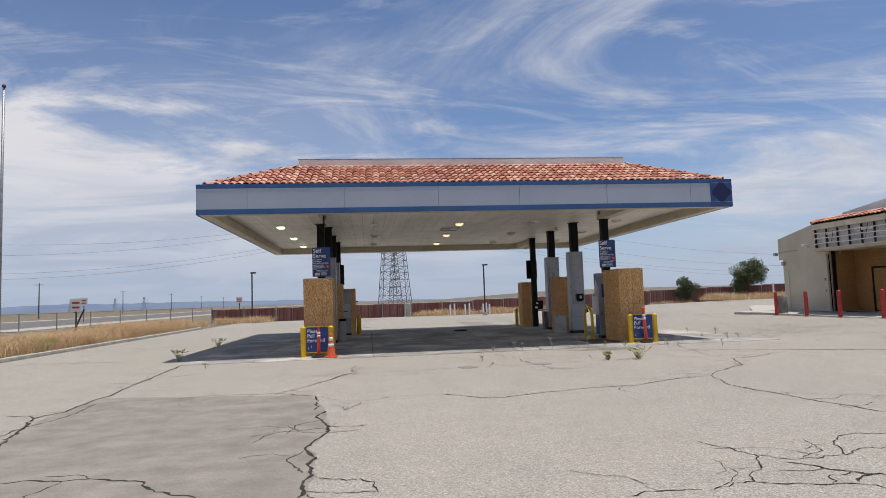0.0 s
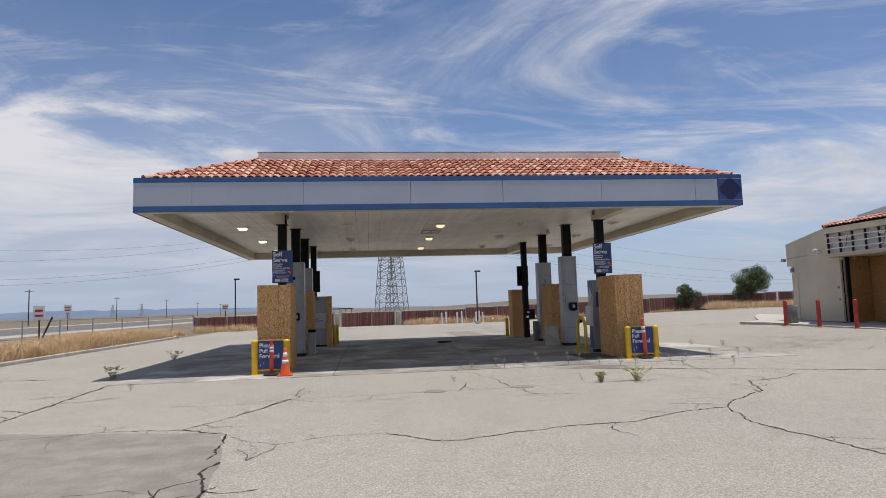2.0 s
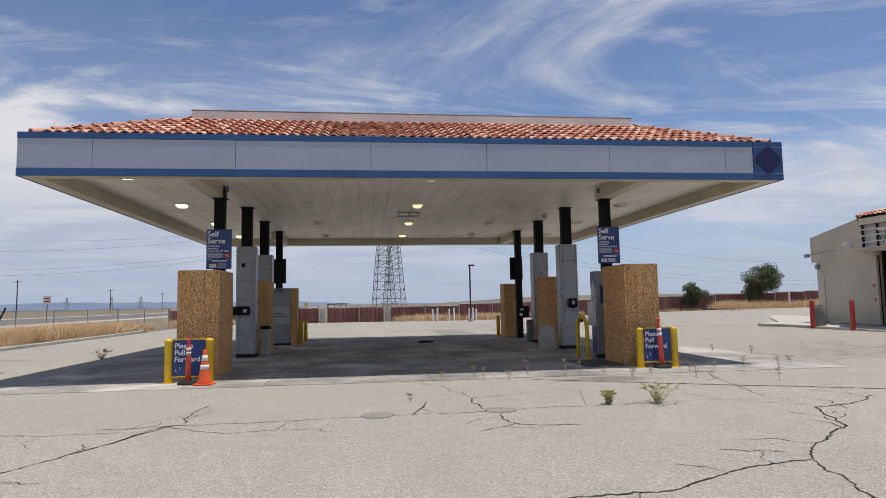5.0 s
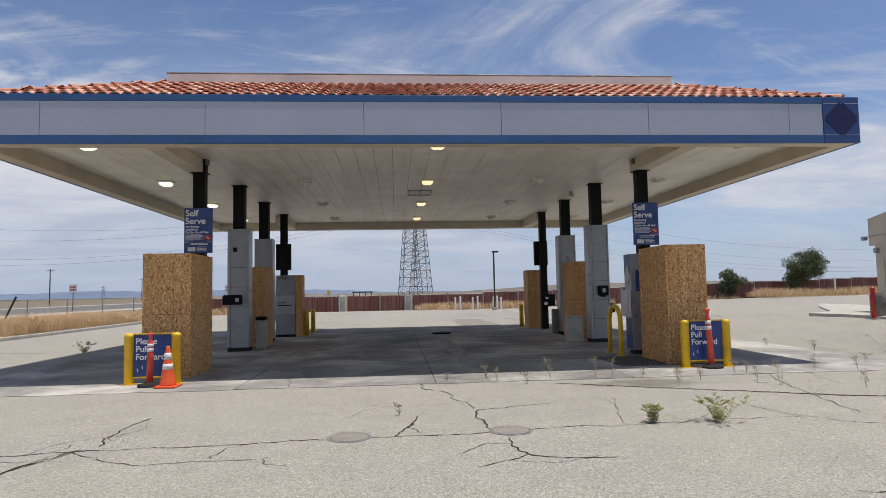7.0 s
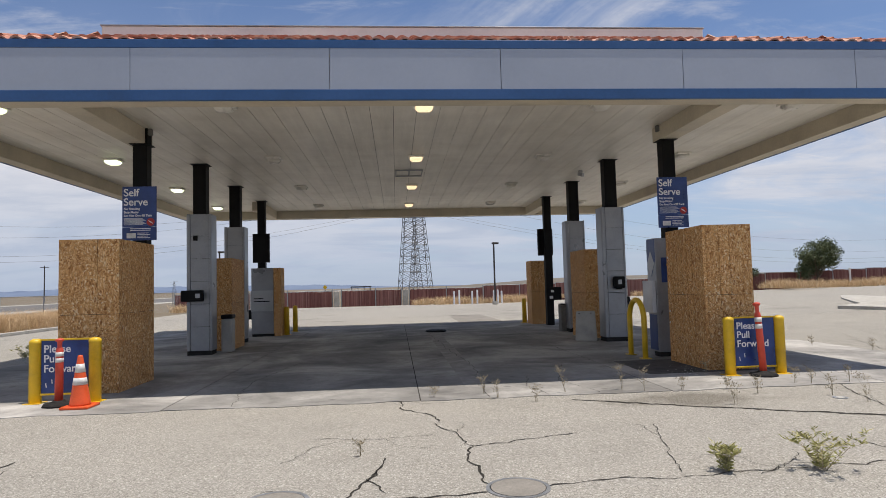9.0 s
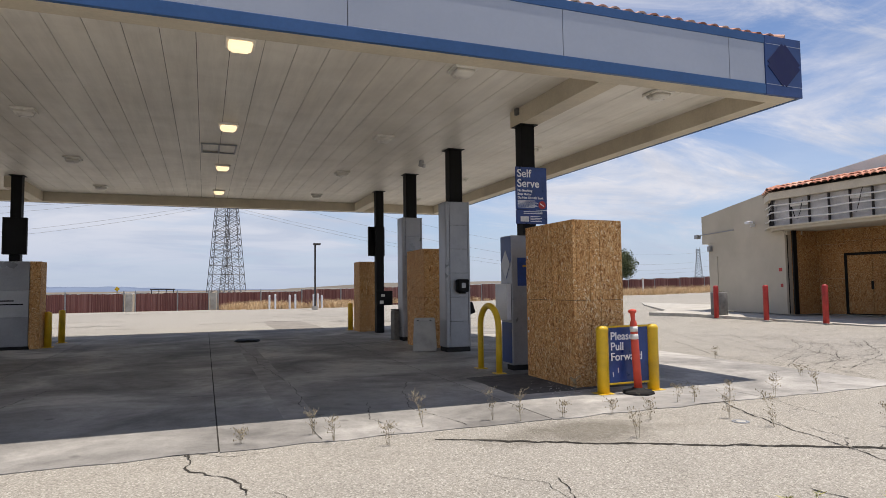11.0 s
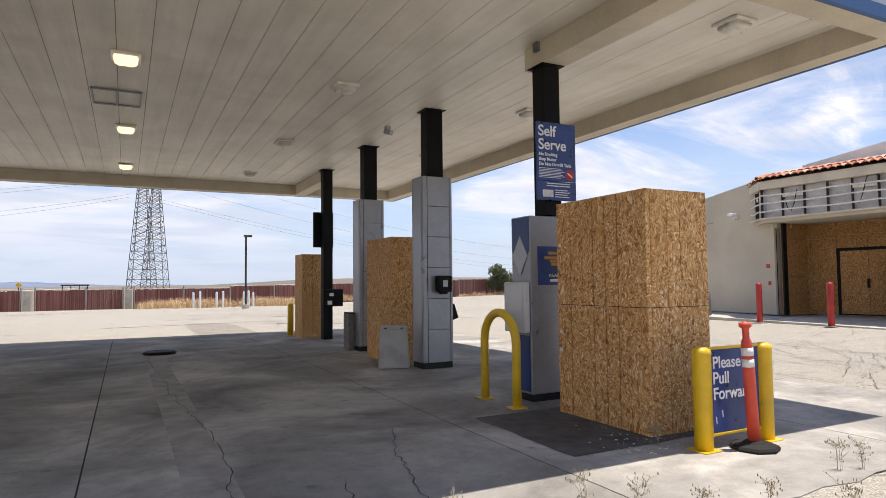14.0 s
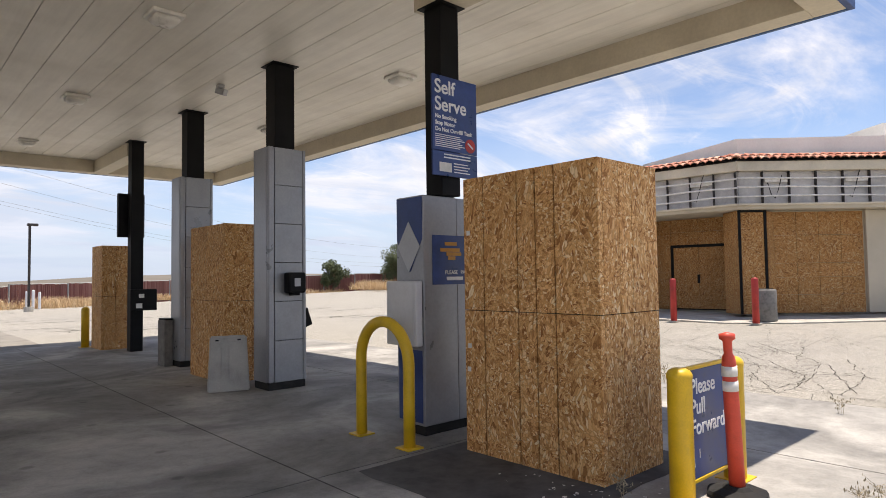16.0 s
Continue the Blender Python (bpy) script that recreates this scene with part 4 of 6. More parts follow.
t = thing("towel_dispenser", (-1.66, 24.695, 1.26), "black paper towel dispenser on a grey column", "dispenser", "towel dispensers")
part("body", slab(-0.38, 0.12, -0.16, 0, 0, 0.26, 0.03), BLACK, t)
part("window", slab(-0.04, 0.06, -0.164, -0.1605, 0.08, 0.18, 0.001), GREYLIT, t)
part("sensor", slab(-0.13, -0.03, -0.03, 0, 1.42, 1.54, 0.008), BLACK, t)

t = thing("squeegee_bin", (8.68, 24.95, 0.82), "black squeegee bucket hung beside a column", "bucket")
part("bucket", box(bmesh.new(), -0.08, 0.09, -0.12, 0.12, 0, 0.26, 0.015, pose(0, 0, 0, 0, -18, 0)), BLACK, t)

t = thing("loose_valance", (7.63, 25.08, 0.008), "grey plastic pump cover standing by a column", "pump cover")
tilt = pose(0, 0, 0.004, -4, 0, -18)
bm = slab(-0.27, 0.27, -0.03, 0.10, 0, 0.74, 0.0)
for v in bm.verts:
    if v.co.z > 0.5:
        v.co.x *= 0.86
bmesh.ops.bevel(bm, geom=bm.edges[:], offset=0.018, segments=2, affect="EDGES")
bmesh.ops.transform(bm, matrix=tilt, verts=bm.verts[:])
part("shell", bm, PLASTIC, t)
part("upper_flange", box(bmesh.new(), -0.215, 0.215, -0.05, -0.031, 0.655, 0.71, 0.008, tilt), PLASTIC, t)
for x in (-0.15, 0.13):
    part("slot", box(bmesh.new(), x - 0.022, x + 0.022, -0.0535, -0.0505, 0.672, 0.69, 0.0, tilt), BLACK, t)
for x in (-0.10, 0.0, 0.11):
    part("rib", box(bmesh.new(), x - 0.006, x + 0.006, -0.036, -0.031, 0.16, 0.60, 0.002, tilt), PLASTIC, t)

t = thing("waste_bin", (7.90, 28.42, 0.008), "narrow dark grey bin beside a column", "bin")
part("body", slab(-0.04, 0.11, -0.18, 0.18, 0, 0.80, 0.015), BINGREY, t)
part("lid", slab(-0.035, 0.105, -0.17, 0.17, 0.801, 0.83, 0.012), BLACK, t)
t = thing("waste_bin", (-1.20, 25.42, 0.008), "grey plastic bin beside a column", "bin")
part("body", slab(-0.12, 0.14, -0.16, 0.16, 0, 0.80, 0.03), PLASTIC, t)
part("lid", slab(-0.13, 0.15, -0.17, 0.17, 0.801, 0.90, 0.03), BLACK, t)


def short_bollard(x, y):
    t = thing("yellow_bollard", (x, y, 0.008), "yellow steel bollard at the island end", "bollard", "yellow bollards")
    part("pipe", lathe(bmesh.new(), [(0.085, 0), (0.085, 0.86), (0.07, 0.90), (0.0, 0.92)], 18), YELLOW, t, smooth=True)
    part("base_plate", slab(-0.12, 0.12, -0.12, 0.12, -0.004, 0.012, 0.003), YELLOW, t)
    return t


b1 = short_bollard(7.72, 33.05)
for x, y in ((-0.66, 30.55), (-0.62, 32.0)):
    copy_thing(b1, pose(x, y, 0.008))


# ---- shop ----
shop = thing("shop_building", (0, 0, 0), "boarded-up beige stucco shop with tiled eave and stripped sign frame", "building")
ZS = 0.33


def run(p0, p1):
    d = Vector(p1) - Vector(p0)
    return pose(p0[0], p0[1], 0, 0, 0, math.degrees(math.atan2(d[1], d[0]))), d.length


def prism(outline, z0, z1):
    """An upright block over a plan outline; z1 may be one height or one for each corner."""
    bm = bmesh.new()
    zs = z1 if isinstance(z1, (list, tuple)) else [z1] * len(outline)
    a = [bm.verts.new((x, y, z0)) for x, y in outline]
    b = [bm.verts.new((x, y, z)) for (x, y), z in zip(outline, zs)]
    n = len(a)
    bm.faces.new(b)
    bm.faces.new(a[::-1])
    for i in range(n):
        bm.faces.new((a[i], a[(i + 1) % n], b[(i + 1) % n], b[i]))
    bmesh.ops.recalc_face_normals(bm, faces=bm.faces[:])
    return bm


WA, WJ = (23.05, 32.70), (22.22, 28.25)
F0, F1 = (21.62, 28.25), (21.82, 24.14)
F2 = (F1[0] + 9.0 * 0.736, F1[1] - 9.0 * 0.677)
m1, L1 = run(WA, WJ)
bm = bmesh.new()
for pts in (((0, 0, ZS), (L1, 0, ZS), (L1, 0, 3.35), (0, 0, 3.1)), ((0, 0.3, ZS), (0, 0.3, 3.1), (L1, 0.3, 3.35), (L1, 0.3, ZS)), ((0, 0, ZS), (0, 0, 3.1), (0, 0.3, 3.1), (0, 0.3, ZS)), ((L1, 0, ZS), (L1, 0.3, ZS), (L1, 0.3, 3.35), (L1, 0, 3.35)), ((0, 0, 3.1), (L1, 0, 3.35), (L1, 0.3, 3.35), (0, 0.3, 3.1))):
    bm.faces.new([bm.verts.new(m1 @ Vector(p)) for p in pts])
part("wall", bm, STUCCO, shop)
up_ = [m1 @ Vector(p) for p in ((-0.42, -0.012, 0), (L1 + 0.15, -0.012, 0), (L1 + 0.15, 0.6, 0), (-0.42, 0.6, 0))]
bm = prism([(p.x, p.y) for p in up_], 3.12, [4.30, 4.86, 4.86, 4.30])
part("upper_wall", bm, STUCCO, shop, "overhanging stucco upper wall")
bm = bmesh.new()
box(bm, 0.15, 0.62, -0.03, -0.004, ZS, 2.55, 0.006, m1)
part("service_door", bm, STUCCO, shop, "stucco-coloured flush side door")
part("wall_lamp", box(bmesh.new(), 0.12, 0.30, -0.16, -0.004, 2.78, 3.0, 0.02, m1), GALV, shop)
bm = bmesh.new()
tube(bm, [m1 @ Vector(p) for p in ((1.75, -0.03, 3.55), (-0.40, -0.04, 3.52), (-0.62, -0.06, 3.50))], 0.02, 8)
lampa = part("flood_arm", bm, GALV, shop, "thin conduit arm carrying a flood lamp")
part("flood_lamp", box(bmesh.new(), -0.82, -0.58, -0.14, 0.04, 3.38, 3.56, 0.02, m1 @ pose(0, 0, 0, 0, 0, 0)), GALV, lampa)
cm = part("wall_camera", box(bmesh.new(), 2.85, 3.10, -0.34, -0.14, 3.66, 3.76, 0.02, m1), WHITE, shop, "white bullet security camera")
part("camera_arm", box(bmesh.new(), 2.98, 3.03, -0.20, -0.013, 3.55, 3.66, 0.006, m1), WHITE, cm)
part("red_sign", box(bmesh.new(), L1 - 0.34, L1 - 0.18, -0.012, -0.003, 1.84, 1.96, 0.0, m1), RED, shop, "small red wall plate")
part("meter_box", box(bmesh.new(), L1 - 0.26, L1 - 0.16, -0.03, -0.003, 1.28, 1.40, 0.004, m1), RED, shop)

m2, L2 = run(F0, F1)
m3, L3 = run(F1, F2)
# soffit over the entrance and the roof body behind
part("eave_soffit", prism([(21.64, 28.20), (21.84, 24.16), (28.3, 18.1), (31.0, 21.0), (25.5, 29.5), (22.8, 29.4)], 3.26, 3.36), STUCCO, shop, "shaded stucco eave soffit")
part("roof_body", prism([(23.0, 28.6), (23.0, 24.7), (29.2, 19.0), (40, 19.0), (40, 31), (24.0, 31.4)], 3.37, 4.55), STUCCO, shop)
part("roof_parapet", prism([(22.55, 27.4), (22.65, 24.45), (29.0, 18.7), (30.0, 19.6), (24.0, 25.0), (24.0, 27.4)], 4.56, [5.05, 5.40, 5.5, 5.5, 5.40, 5.05]), PARAPET, shop, "beige roof parapet")
part("far_parapet", prism([(27.0, 21.8), (32.5, 17.0), (34.0, 18.4), (28.4, 23.4)], 4.57, 6.05), PARAPET, shop, "pale far roof block")
part("side_wall", prism([(23.4, 32.4), (23.3, 32.6), (30.0, 36.8), (30.2, 36.5)], ZS, 4.1), STUCCO, shop)
# entrance recess
JB, VB = (22.22, 28.22), (22.08, 24.27)
part("jamb_wall", prism([(22.24, 28.24), (22.34, 28.52), (24.0, 28.30), (24.0, 28.02)], ZS, 3.26), BLACK, shop, "black painted jamb")
part("jamb_post", prism([(22.27, 27.96), (22.27, 28.03), (22.44, 28.02), (22.44, 27.95)], ZS, 3.255), BLACK, shop, "black painted jamb")
part("jamb_trim", prism([(22.16, 28.20), (22.16, 28.32), (22.26, 28.32), (22.26, 28.20)], ZS, 3.26), STUCCO, shop)


def sheet_wall(m, length, z0, z1, cols, zcuts, label="strand-board sheet"):
    """Strand-board sheets side by side on a wall; every sheet is a part."""
    zs = [z0, *zcuts, z1]
    for i in range(cols):
        for a, b in zip(zs, zs[1:]):
            part("board", box(bmesh.new(), i * length / cols + 0.004, (i + 1) * length / cols - 0.004, -0.02, 0.0, a + 0.003, b - 0.003, 0.002, m), OSB_FAR, shop)


mb, lb = run((23.50, 28.05), (23.72, 24.35))
part("recess_wall", box(bmesh.new(), 0, lb, 0.002, 0.2, ZS, 3.26, 0, mb), STUCCO, shop)
d0_ = 1.07
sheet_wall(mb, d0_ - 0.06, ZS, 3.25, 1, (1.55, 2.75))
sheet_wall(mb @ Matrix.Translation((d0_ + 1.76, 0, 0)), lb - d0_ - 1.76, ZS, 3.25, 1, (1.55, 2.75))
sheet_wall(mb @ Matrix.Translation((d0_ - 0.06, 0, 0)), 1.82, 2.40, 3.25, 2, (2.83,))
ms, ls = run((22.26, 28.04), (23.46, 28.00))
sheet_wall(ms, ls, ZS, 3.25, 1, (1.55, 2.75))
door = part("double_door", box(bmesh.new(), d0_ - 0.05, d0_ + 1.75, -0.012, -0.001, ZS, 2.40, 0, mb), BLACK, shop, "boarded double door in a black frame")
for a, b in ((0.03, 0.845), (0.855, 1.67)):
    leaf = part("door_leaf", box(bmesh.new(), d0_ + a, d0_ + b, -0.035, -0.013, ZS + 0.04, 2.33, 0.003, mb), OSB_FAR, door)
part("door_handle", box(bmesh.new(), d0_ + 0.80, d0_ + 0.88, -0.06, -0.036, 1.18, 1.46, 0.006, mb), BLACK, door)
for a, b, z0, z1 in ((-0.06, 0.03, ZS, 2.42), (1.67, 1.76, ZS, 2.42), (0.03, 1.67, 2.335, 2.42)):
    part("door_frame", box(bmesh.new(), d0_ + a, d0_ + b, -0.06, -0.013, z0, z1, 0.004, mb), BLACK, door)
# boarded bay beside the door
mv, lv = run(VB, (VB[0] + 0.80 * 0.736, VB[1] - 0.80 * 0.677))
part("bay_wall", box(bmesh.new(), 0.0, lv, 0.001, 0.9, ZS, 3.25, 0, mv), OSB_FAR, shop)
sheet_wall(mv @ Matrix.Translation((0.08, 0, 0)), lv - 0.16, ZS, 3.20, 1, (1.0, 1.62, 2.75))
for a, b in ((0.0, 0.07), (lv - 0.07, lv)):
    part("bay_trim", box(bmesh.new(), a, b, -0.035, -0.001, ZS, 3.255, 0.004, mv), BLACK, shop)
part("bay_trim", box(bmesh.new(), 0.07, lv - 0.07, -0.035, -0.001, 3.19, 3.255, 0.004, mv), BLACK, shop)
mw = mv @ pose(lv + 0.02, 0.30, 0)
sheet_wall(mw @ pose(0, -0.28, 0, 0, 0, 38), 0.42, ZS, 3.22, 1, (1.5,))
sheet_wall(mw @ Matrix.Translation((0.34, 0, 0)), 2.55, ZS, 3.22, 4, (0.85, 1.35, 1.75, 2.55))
part("front_wall", box(bmesh.new(), 0.2, 9.0, 0.004, 0.3, ZS, 3.25, 0, mw), STUCCO, shop)
part("pier", box(bmesh.new(), 2.92, 4.6, -0.12, 0.003, ZS, 3.25, 0.01, mw), STUCCO, shop)


def sign_frame(m, length, ribs, ends):
    """Stripped sign: grey backing sheets, upright ribs, three tubes, ballast boxes and loose leads."""
    fr = new("sign_frame")
    fr.parent = shop
    fr["label"] = "stripped sign frame with bare tubes and wiring"
    n = ribs
    for i in range(n):
        a, b = i * length / n, (i + 1) * length / n
        part("backing_sheet", box(bmesh.new(), a + 0.01, b - 0.01, 0.16, 0.19, 3.42, 4.32, 0.003, m), SIGNBACK, fr)
        bm = box(bmesh.new(), a - 0.012, a + 0.012, 0.05, 0.155, 3.42, 4.32, 0.004, m)
        part("rib", bm, BROWNPOST, fr)
    for z in (3.62, 3.87, 4.12):
        bm = bmesh.new()
        tube(bm, [m @ Vector((length * k / 6, 0.0 + 0.012 * math.sin(k * 2.1 + z * 9), z + 0.015 * math.sin(k * 1.7 + z * 5))) for k in range(7)], 0.024, 8)
        part("tube", bm, REFLECT, fr, smooth=True)
    part("lower_ledge", box(bmesh.new(), 0, length, -0.06, 0.20, 3.36, 3.415, 0.006, m), CREAM, fr)
    for k in range(max(2, n // 3)):
        a = (k + 0.5) * length / max(2, n // 3)
        part("ballast_box", box(bmesh.new(), a - 0.32, a + 0.32, 0.06, 0.155, 4.02, 4.12, 0.006, m), REFLECT, fr)
        bm = bmesh.new()
        tube(bm, [m @ Vector((a - 0.25 + 0.1 * q, 0.05, 4.0 - 0.45 * math.sin(q * 0.9 + k))) for q in range(5)], 0.012, 5)
        part("loose_lead", bm, BLACK, fr)
    bm = box(bmesh.new(), -0.03 * ends, length + 0.02, -0.05, 0.25, 4.325, 4.60, 0.012, m)
    part("eave_board", bm, CREAM, shop, "weathered cream eave board")


sign_frame(m2, L2, 6, 1)
sign_frame(m3, L3, 12, 0)
m0, L0 = run((22.75, 29.55), F0)
sign_frame(m0, L0, 2, 1)
roof2 = new("tile_eave")
roof2.parent = shop
roof2["label"] = "red clay tile eave"
for mm, ln, s0, s1 in ((m2, L2, 0.0, 0.12), (m3, L3, 0.12, 0.0), (m0, L0, 0.0, 0.0)):
    q = [mm @ Vector(p) for p in ((0, -0.08, 4.60), (ln, -0.08, 4.60), (ln, 0.55, 4.84), (0, 0.55, 4.84))]
    bm = bmesh.new()
    bm.faces.new([bm.verts.new(v - Vector((0, 0, 0.015))) for v in q])
    part("eave_deck", bm, JOINT, roof2)
    slope_tiles(q[0], q[1], q[3], q[2], 2, 0.22, roof2, lambda r, k: True)
hip_caps((F1[0] - 0.06, F1[1] - 0.02, 4.60), (F1[0] + 0.52, F1[1] + 0.20, 4.86), roof2, 0.4, 0.12)
hip_caps((F0[0] - 0.06, F0[1] + 0.02, 4.60), (F0[0] + 0.52, F0[1] - 0.20, 4.86), roof2, 0.4, 0.12)

# raised walk along the shop, with its kerb
bm = prism([(20.55, 31.2), (20.55, 24.0), (21.3, 22.6), (26.5, 17.6), (40, 17.6), (40, 60), (25.5, 40), (22.0, 34.2), (20.1, 33.0)], -0.2, [0.29, 0.20, 0.22, 0.32, ZS, ZS, ZS, 0.30, 0.29])
tagged(part("pavement_walk", bm, KERB), "raised pale concrete walk along the shop", "pavement", kind="structure")


def red_bollard(x, y, z):
    t = thing("red_bollard", (x, y, z), "red steel pipe bollard in front of the shop", "bollard", "red bollards")
    part("pipe", lathe(bmesh.new(), [(0.085, 0), (0.085, 1.12), (0.07, 1.16), (0.0, 1.175)], 18), RED, t, smooth=True)
    part("foot", slab(-0.12, 0.12, -0.12, 0.12, -0.015, 0.01, 0.003), KERB, t)
    return t


rb = red_bollard(20.25, 29.52, rise(20.3) + 0.03)
for x, y in ((20.36, 27.48), (20.36, 25.36), (20.62, 23.30)):
    copy_thing(rb, pose(x, y, rise(x) + 0.03))


def concrete_bin(x, y, z):
    t = thing("concrete_bin", (x, y, z), "round grey concrete litter bin on the walk", "bin", "concrete bins")
    part("shell", lathe(bmesh.new(), [(0.27, 0), (0.29, 0.03), (0.29, 0.80), (0.27, 0.84), (0.22, 0.84), (0.20, 0.70), (0.0, 0.70)], 22), BINGREY, t, smooth=True)
    part("liner", lathe(bmesh.new(), [(0.205, 0.70), (0.21, 0.86), (0.19, 0.86), (0.18, 0.71)], 22), BLACK, t, smooth=True)
    return t


cb = concrete_bin(20.86, 30.0, 0.27)
copy_thing(cb, pose(21.35, 23.35, 0.215))

# ---- west verge: kerb, grass strip, fence ----
bm = bmesh.new()
edge = [(-11.78, -25), (-11.78, 30), (-11.78, 42), (-11.95, 46), (-12.6, 49), (-14.0, 51), (-18, 52.5), (-30, 53)]
for (ax, ay), (bx, by) in zip(edge, edge[1:]):
    d = Vector((bx - ax, by - ay, 0))
    n_ = max(1, int(d.length / 3))
    rot = math.degrees(math.atan2(d.y, d.x))
    for k in range(n_):
        a = d.length * k / n_
        box(bm, a + 0.004, a + d.length / n_ - 0.004, -0.02, 0.14, -0.15, 0.13 + 0.004 * math.sin(k * 5), 0.02, pose(ax, ay, 0, 0, 0, rot))
tagged(part("kerb", bm, KERB), "worn pale concrete kerb along the verge", "kerb", kind="structure")
bm = prism([(-11.9, -25), (-11.9, 42), (-12.1, 46), (-12.8, 49), (-14.2, 50.9), (-30, 52.8), (-30, -25)], -0.2, 0.06)
tagged(part("verge", bm, DIRT), "dry dirt verge with dead grass", "ground", kind="structure")

bm = prism([(-60, -120), (-36, -120), (-36, 700), (-60, 700)], -0.3, -0.06)
tagged(part("road", bm, ROAD), "grey highway beyond the wire fence", "road", kind="structure")
for a, b in ((-35.9, -31.5), (-65.5, -60.1)):
    tagged(part("road_shoulder", prism([(a, -120), (b, -120), (b, 700), (a, 700)], -0.3, -0.07), KERB), "pale gravel shoulder beside the highway", "road", kind="structure")


def blades(name, spots, count, height, spread, mat, label, seed, lean=0.5, wide=0.012):
    """Many thin blades in clumps; stuff."""
    rnd = random.Random(seed)
    verts, faces = [], []
    for x, y, z, s in spots:
        for _ in range(count):
            a, r = rnd.uniform(0, 6.283), spread * math.sqrt(rnd.random()) * s
            h = height * s * rnd.uniform(0.5, 1.15)
            px, py = x + r * math.cos(a), y + r * math.sin(a)
            dx, dy = rnd.gauss(0, lean) * h, rnd.gauss(0, lean) * h
            b = rnd.uniform(0, 3.14)
            wx, wy = wide * math.cos(b), wide * math.sin(b)
            o = len(verts)
            verts += [(px - wx, py - wy, z), (px + wx, py + wy, z), (px + dx * 0.4 + wx * 0.7, py + dy * 0.4 + wy * 0.7, z + h * 0.6), (px + dx * 0.4 - wx * 0.7, py + dy * 0.4 - wy * 0.7, z + h * 0.6), (px + dx, py + dy, z + h)]
            faces += [(o, o + 1, o + 2, o + 3), (o + 3, o + 2, o + 4)]
    me = bpy.data.meshes.new(name)
    me.from_pydata(verts, [], faces)
    me.materials.append(mat)
    return tagged(new(name, me), label, "grass", kind="stuff")


rnd = random.Random(4)
spots = []
for _ in range(520):
    y = rnd.uniform(14, 50)
    x = -12.2 - abs(rnd.gauss(0, 1.3)) - rnd.random() * 2.0
    spots.append((x, y, 0.05, rnd.uniform(0.5, 1.15) * (1.25 if 36 < y < 44 else 1.0)))
blades("dry_grass", spots, 190, 0.60, 0.62, GRASS, "tall dry straw-coloured grass along the verge", 5, 0.62, 0.0055)
spots = [(rnd.uniform(4.5, 14.0), rnd.uniform(58.2, 61.5), rise(5), rnd.uniform(0.5, 1.0)) for _ in range(90)]
spots += [(rnd.uniform(33, 56), rnd.uniform(55.5, 61.0), rise(40) - 0.02, rnd.uniform(0.5, 1.2)) for _ in range(260)]
spots += [(rnd.uniform(-14, -9), rnd.uniform(57, 61), -0.03, rnd.uniform(0.5, 1.0)) for _ in range(50)]
spots += [(rnd.uniform(14, 33), rnd.uniform(60.3, 61.5), 0.2, rnd.uniform(0.3, 0.8)) for _ in range(70)]
blades("dry_grass", spots, 70, 0.70, 0.65, GRASS, "dry straw-coloured grass before the red fence", 6, 0.5, 0.012)

# wire fence on the west side
t = thing("wire_fence", (0, 0, -0.08), "galvanised chain-link fence with leaning posts along the road", "fence")
fa, fb = Vector((-30.5, 22.0, 0)), Vector((-14.6, 60.5, 0))
n_ = 15
for k in range(n_ + 1):
    p = fa.lerp(fb, k / n_)
    bm = bmesh.new()
    tube(bm, [p, p + Vector((rnd.uniform(-0.03, 0.03), 0, 1.58))], 0.04, 8)
    part("post", bm, GALV, t)
bm = bmesh.new()
tube(bm, [fa + Vector((0, 0, 1.55)), fb + Vector((0, 0, 1.55))], 0.026, 6)
part("top_rail", bm, GALV, t)
bm = bmesh.new()
d = fb - fa
for k in range(0, 420):
    for s in (-1, 1):
        a = fa + d * (k / 420)
        b = a + d.normalized() * (1.2 * s)
        bm.faces.new([bm.verts.new(v) for v in (a + Vector((0, 0, 0.05)), a + Vector((0.004, 0.003, 0.05)), b + Vector((0.004, 0.003, 1.52)), b + Vector((0, 0, 1.52)))])
tagged(part("mesh", bm, GALV, t), kind="stuff")
p = fa.lerp(fb, 0.62)
bm = bmesh.new()
tube(bm, [p + Vector((0.3, 0, -0.1)), p + Vector((1.0, 0.2, 1.7))], 0.06, 8)
t = thing("leaning_post", (0, 0, -0.02), "dark wooden post leaning at the wire fence", "post")
part("shaft", bm, BROWNPOST, t)

# red slatted fence behind the lot
rf = thing("slatted_fence", (0, 0, 0), "low red slatted fence along the back of the lot", "fence")


def fence_panel(x0, x1, y, z, h):
    bm = bmesh.new()
    n = int((x1 - x0) / 0.11)
    for k in range(n):
        a = x0 + (x1 - x0) * k / n
        hh = h + rnd.uniform(-0.03, 0.03)
        v = [bm.verts.new(p) for p in ((a, y, z), (a + 0.095, y - 0.025, z), (a + 0.095, y - 0.025, z + hh), (a, y, z + hh))]
        bm.faces.new(v)
        w_ = [bm.verts.new(p) for p in ((a + 0.095, y - 0.025, z), (a + 0.112, y + 0.01, z), (a + 0.112, y + 0.01, z + hh), (a + 0.095, y - 0.025, z + hh))]
        bm.faces.new(w_)
    part("slat_panel", bm, SLAT, rf)
    bm = bmesh.new()
    tube(bm, [(x0, y + 0.05, z + h + 0.03), (x1, y + 0.05, z + h + 0.03)], 0.025, 6)
    part("top_rail", bm, GALV, rf)


FY = 62.0
xs_ = [-15.0, -12.0, -9.0, -6.0, -2.35]
xs_b = [-1.60, 1.2, 3.35]
